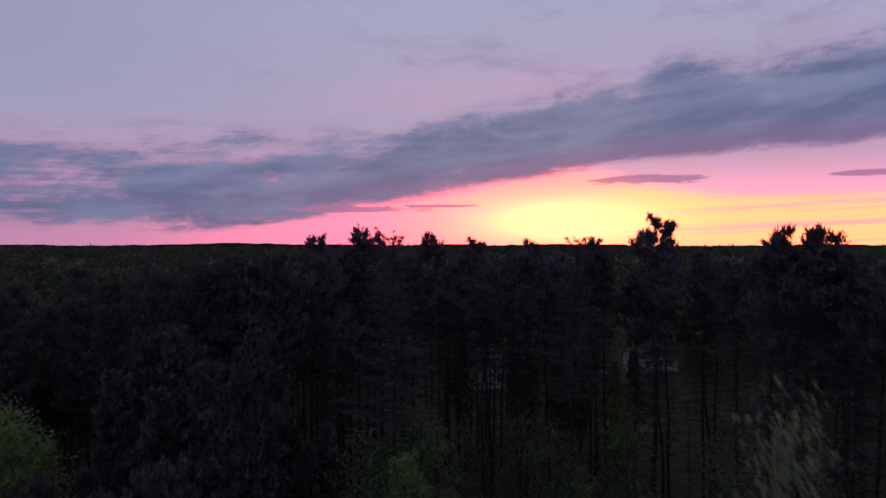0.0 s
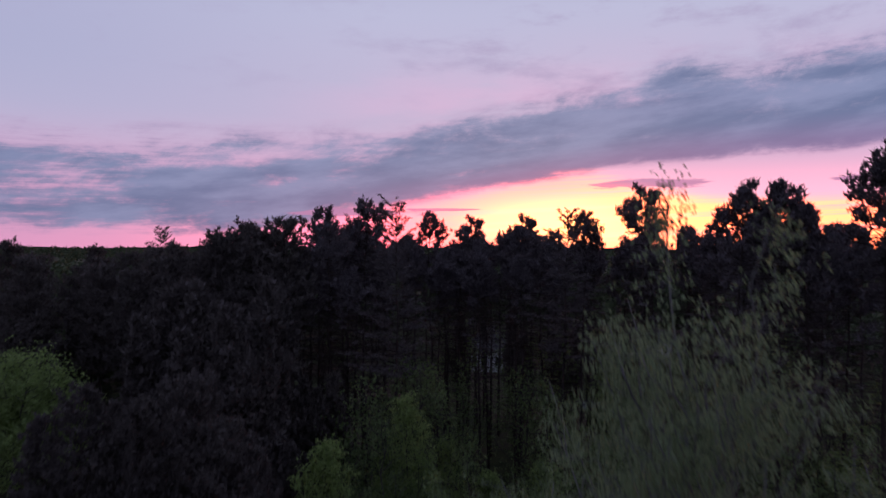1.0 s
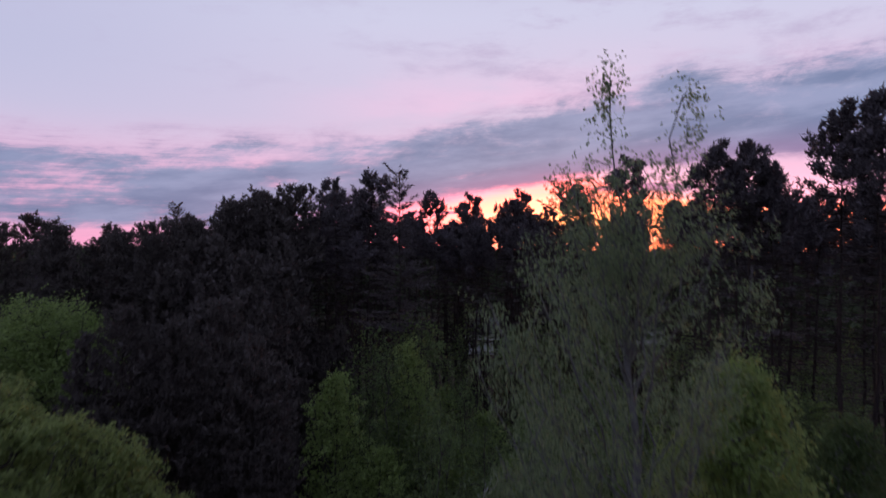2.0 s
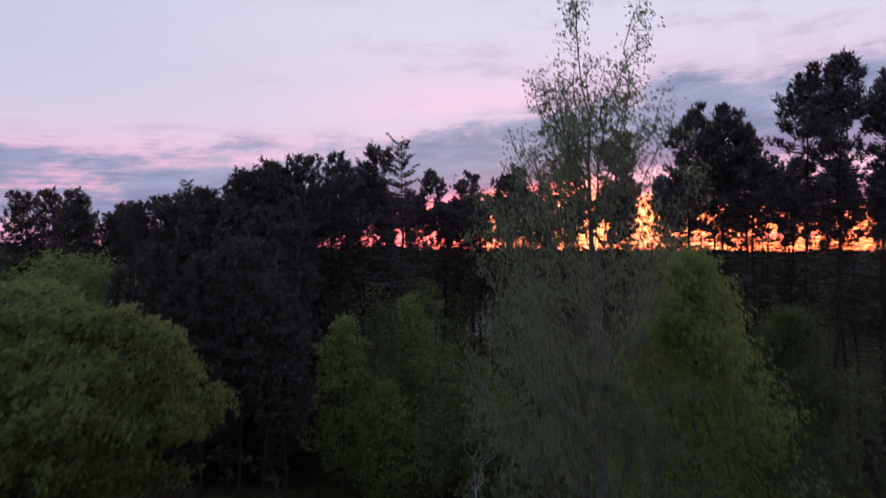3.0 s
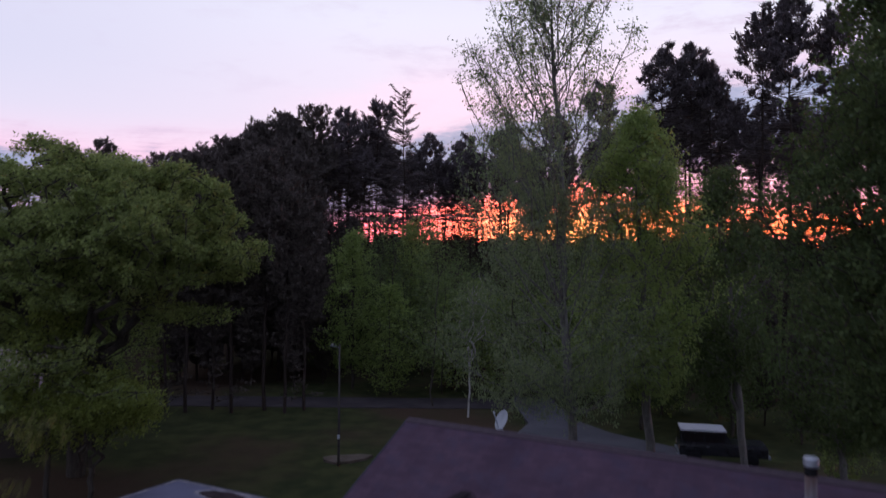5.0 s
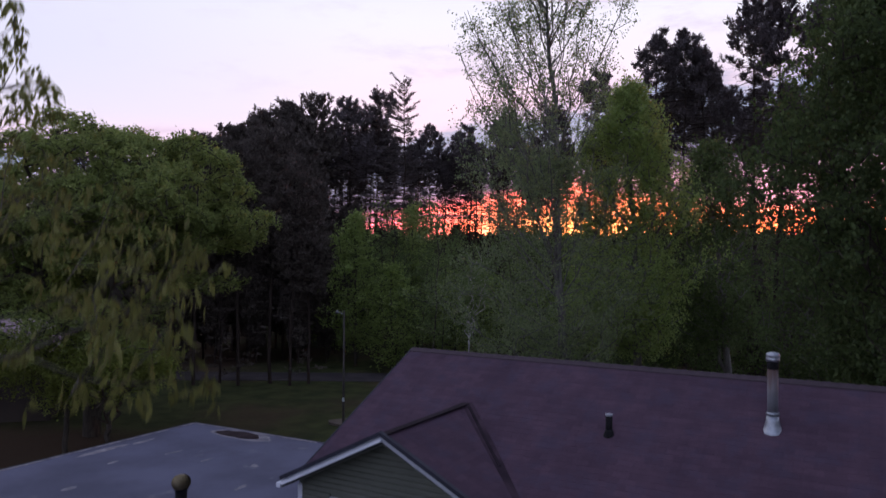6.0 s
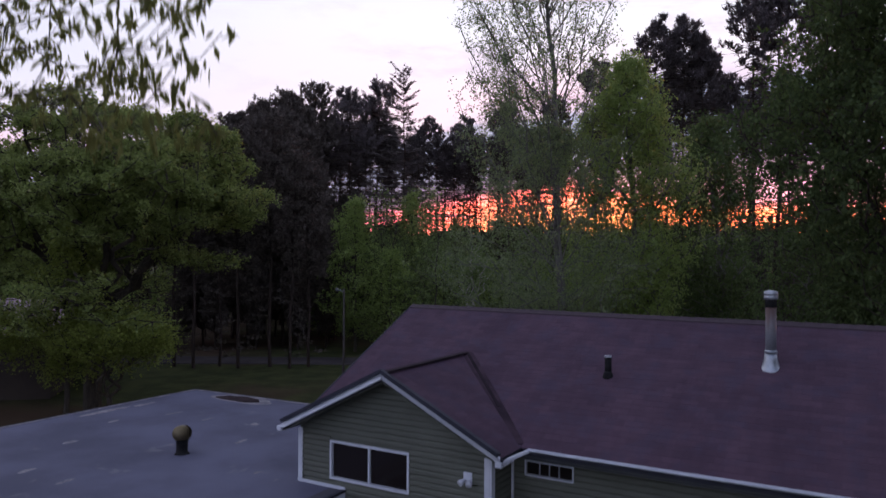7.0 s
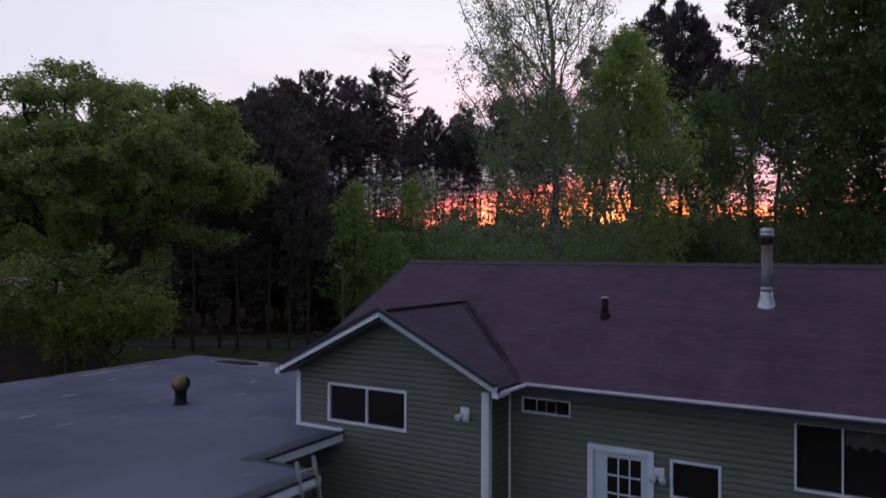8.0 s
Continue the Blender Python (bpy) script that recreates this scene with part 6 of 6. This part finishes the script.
def plant_pines():
    rng = random.Random(11)
    for x, y, h in FIRST_PINES:
        kinds = FULL_PINES if x < -12.5 else STAND_PINES if y > 54 else PINES
        pine(kinds[rng.randrange(len(kinds))], x, y, h / 26.0, rng.uniform(0, 6.28), PINE_LABEL, "red pines")
    for x, y, h in ((-3.5, 54.5, 26.8), (10.9, 62.4, 27.0), (-33.8, 81.0, 25.8)):
        pine(WHITE_PINES[rng.randrange(2)], x, y, h / 26.0, rng.uniform(0, 6.28), WHITE_LABEL, "white pines")
    for x, y, h in ((2.6, 100.0, 13.5), (10.4, 104.0, 13.8), (14.0, 86.0, 12.0), (17.5, 92.0, 12.5), (21.0, 88.0, 12.0), (10.8, 92.0, 12.4), (25.0, 94.0, 12.5), (20.5, 26.0, 8.8), (23.5, 24.5, 9.0), (26.5, 26.5, 9.4), (29.0, 24.0, 9.2), (18.4, 28.4, 8.4), (24.8, 20.6, 8.6), (20.6, 21.6, 8.0)):
        pine(LOW_PINES[0], x, y, h / 22.0, rng.uniform(0, 6.28), LOW_LABEL, "low pines")
    for x, y, h in ((-18.0, 29.2, 15.4), (-16.4, 28.5, 16.8), (-14.9, 29.4, 14.4), (-13.4, 28.5, 16.2), (-11.4, 29.3, 17.2), (-9.9, 28.6, 15.2), (-8.8, 29.4, 13.8)):
        pine(FULL_PINES[rng.randrange(3)], x, y, h / 26.0, rng.uniform(0, 6.28), PINE_LABEL, "red pines")
    taken = [(x, y) for x, y, h in FIRST_PINES]

    def fill(n, x0, x1, y0, y1, h0, h1, kinds, base, label, group, gap):
        made = tries = 0
        while made < n and tries < 4000:
            tries += 1
            x, y = rng.uniform(x0, x1), rng.uniform(y0, y1)
            if min((x - a) ** 2 + (y - b) ** 2 for a, b in taken) < gap * gap:
                continue
            taken.append((x, y))
            use = STAND_PINES if kinds is FULL_PINES and x > -0.19 * (y + 20) else kinds
            pine(use[rng.randrange(len(use))], x, y, rng.uniform(h0, h1) / base, rng.uniform(0, 6.28), label, group, rng.gauss(0, 0.012))
            made += 1

    fill(12, -20, -12.0, 40, 53, 17.5, 21.0, LOW_PINES, 22.0, LOW_LABEL, "low pines", 2.6)
    fill(16, -22, -8.5, 38, 52, 9.0, 14.0, LOW_PINES, 22.0, LOW_LABEL, "low pines", 2.2)
    fill(8, -20, -12, 54, 66, 22.5, 24.5, FULL_PINES, 26.0, PINE_LABEL, "red pines", 2.2)
    fill(22, -34, -12.5, 55, 92, 20.5, 23.5, FULL_PINES, 26.0, PINE_LABEL, "red pines", 2.8)
    fill(16, -44, -20, 58, 96, 19.5, 22.5, FULL_PINES, 26.0, PINE_LABEL, "red pines", 3.0)
    fill(13, -12, -5, 56, 80, 21.0, 25.5, STAND_PINES, 26.0, PINE_LABEL, "red pines", 2.2)
    fill(9, -64, -34, 60, 100, 15.0, 19.0, PINES, 26.0, PINE_LABEL, "red pines", 4.0)
    fill(32, -7, 18, 64, 98, 20.5, 25.2, STAND_PINES, 26.0, PINE_LABEL, "red pines", 2.4)
    fill(24, 18, 44, 42, 74, 23.0, 25.4, PINES, 26.0, PINE_LABEL, "red pines", 2.6)
    fill(8, 29, 44, 34, 60, 23.0, 25.0, PINES, 26.0, PINE_LABEL, "red pines", 3.4)


plant_pines()


# ---- far woods to the horizon ----
def far_woods():
    rng = np.random.default_rng(5)
    verts, spots = [], []
    for k in range(2300):
        y = 150 + 1500 * rng.uniform() ** 2.2
        x = rng.uniform(-0.75, 0.75) * (y + 60)
        if 100 < y < 175 and -6 < x < 45 and rng.uniform() < 0.8:
            continue
        spots.append((x, y))
    for k in range(260):
        spots.append((rng.uniform(-140, -60) if k % 2 else rng.uniform(52, 140), rng.uniform(20, 150)))
    for k in range(170):
        spots.append((rng.uniform(-82, -38), rng.uniform(46, 150)))
    for x, y in spots:
        h = rng.uniform(11.0, 15.5) + min(4.0, y / 200.0) + 7.0 * min(1.0, max(0.0, (y - 450) / 350.0))
        r = rng.uniform(2.6, 4.2) * (1 + y / 1200.0)
        n = 90 if y < 400 else 50
        d = rng.normal(size=(n, 3))
        d /= np.linalg.norm(d, axis=1, keepdims=True)
        d[:, 2] = np.abs(d[:, 2]) * 1.2 - 0.35
        lump = 1 + 0.25 * np.sin(d[:, 0] * 4 + x) * np.cos(d[:, 1] * 5 + y)
        c = np.array([x, y, h * 0.62]) + d * np.array([r, r, h * 0.36]) * lump[:, None]
        s = rng.normal(size=(n, 3, 3)) * (0.55 + y / 900.0)
        verts.append((c[:, None, :] + s).reshape(-1, 3))
    v = np.concatenate(verts)
    v[:, 2] = np.maximum(v[:, 2], 0.2)
    tagged(put("far_woods", mesh_from_arrays("far_woods", v, np.arange(len(v)), 3, FAR_LEAVES)), "distant mixed woods reaching to the horizon", "woods", "", "stuff")


far_woods()


def far_hills():
    """Low wooded rises along the horizon."""
    verts, faces = [], []
    n, rows = 240, ((2300, 0.0), (2600, 0.6), (3000, 1.0), (3600, 0.9), (4400, 0.2))
    for i in range(n + 1):
        a = -0.95 + 1.9 * i / n
        h = 25 + 9 * noise.noise((a * 5.0, 3.3, 0)) + 5 * noise.noise((a * 17.0, 1.3, 0)) + 3.0 * noise.noise((a * 90.0, 7.3, 0)) + 1.5 * noise.noise((a * 240.0, 2.3, 0))
        for d, f in rows:
            verts.append((d * math.sin(a), d * math.cos(a), -1 + (h + 3) * f * (d / 3000.0)))
    w = len(rows)
    for i in range(n):
        for j in range(w - 1):
            k = i * w + j
            faces.append((k, k + w, k + w + 1, k + 1))
    tagged(put("wooded_hills", mesh_of("wooded_hills", verts, faces, FAR_HILL)), "low wooded hills along the horizon", "hills", "", "structure")


far_hills()
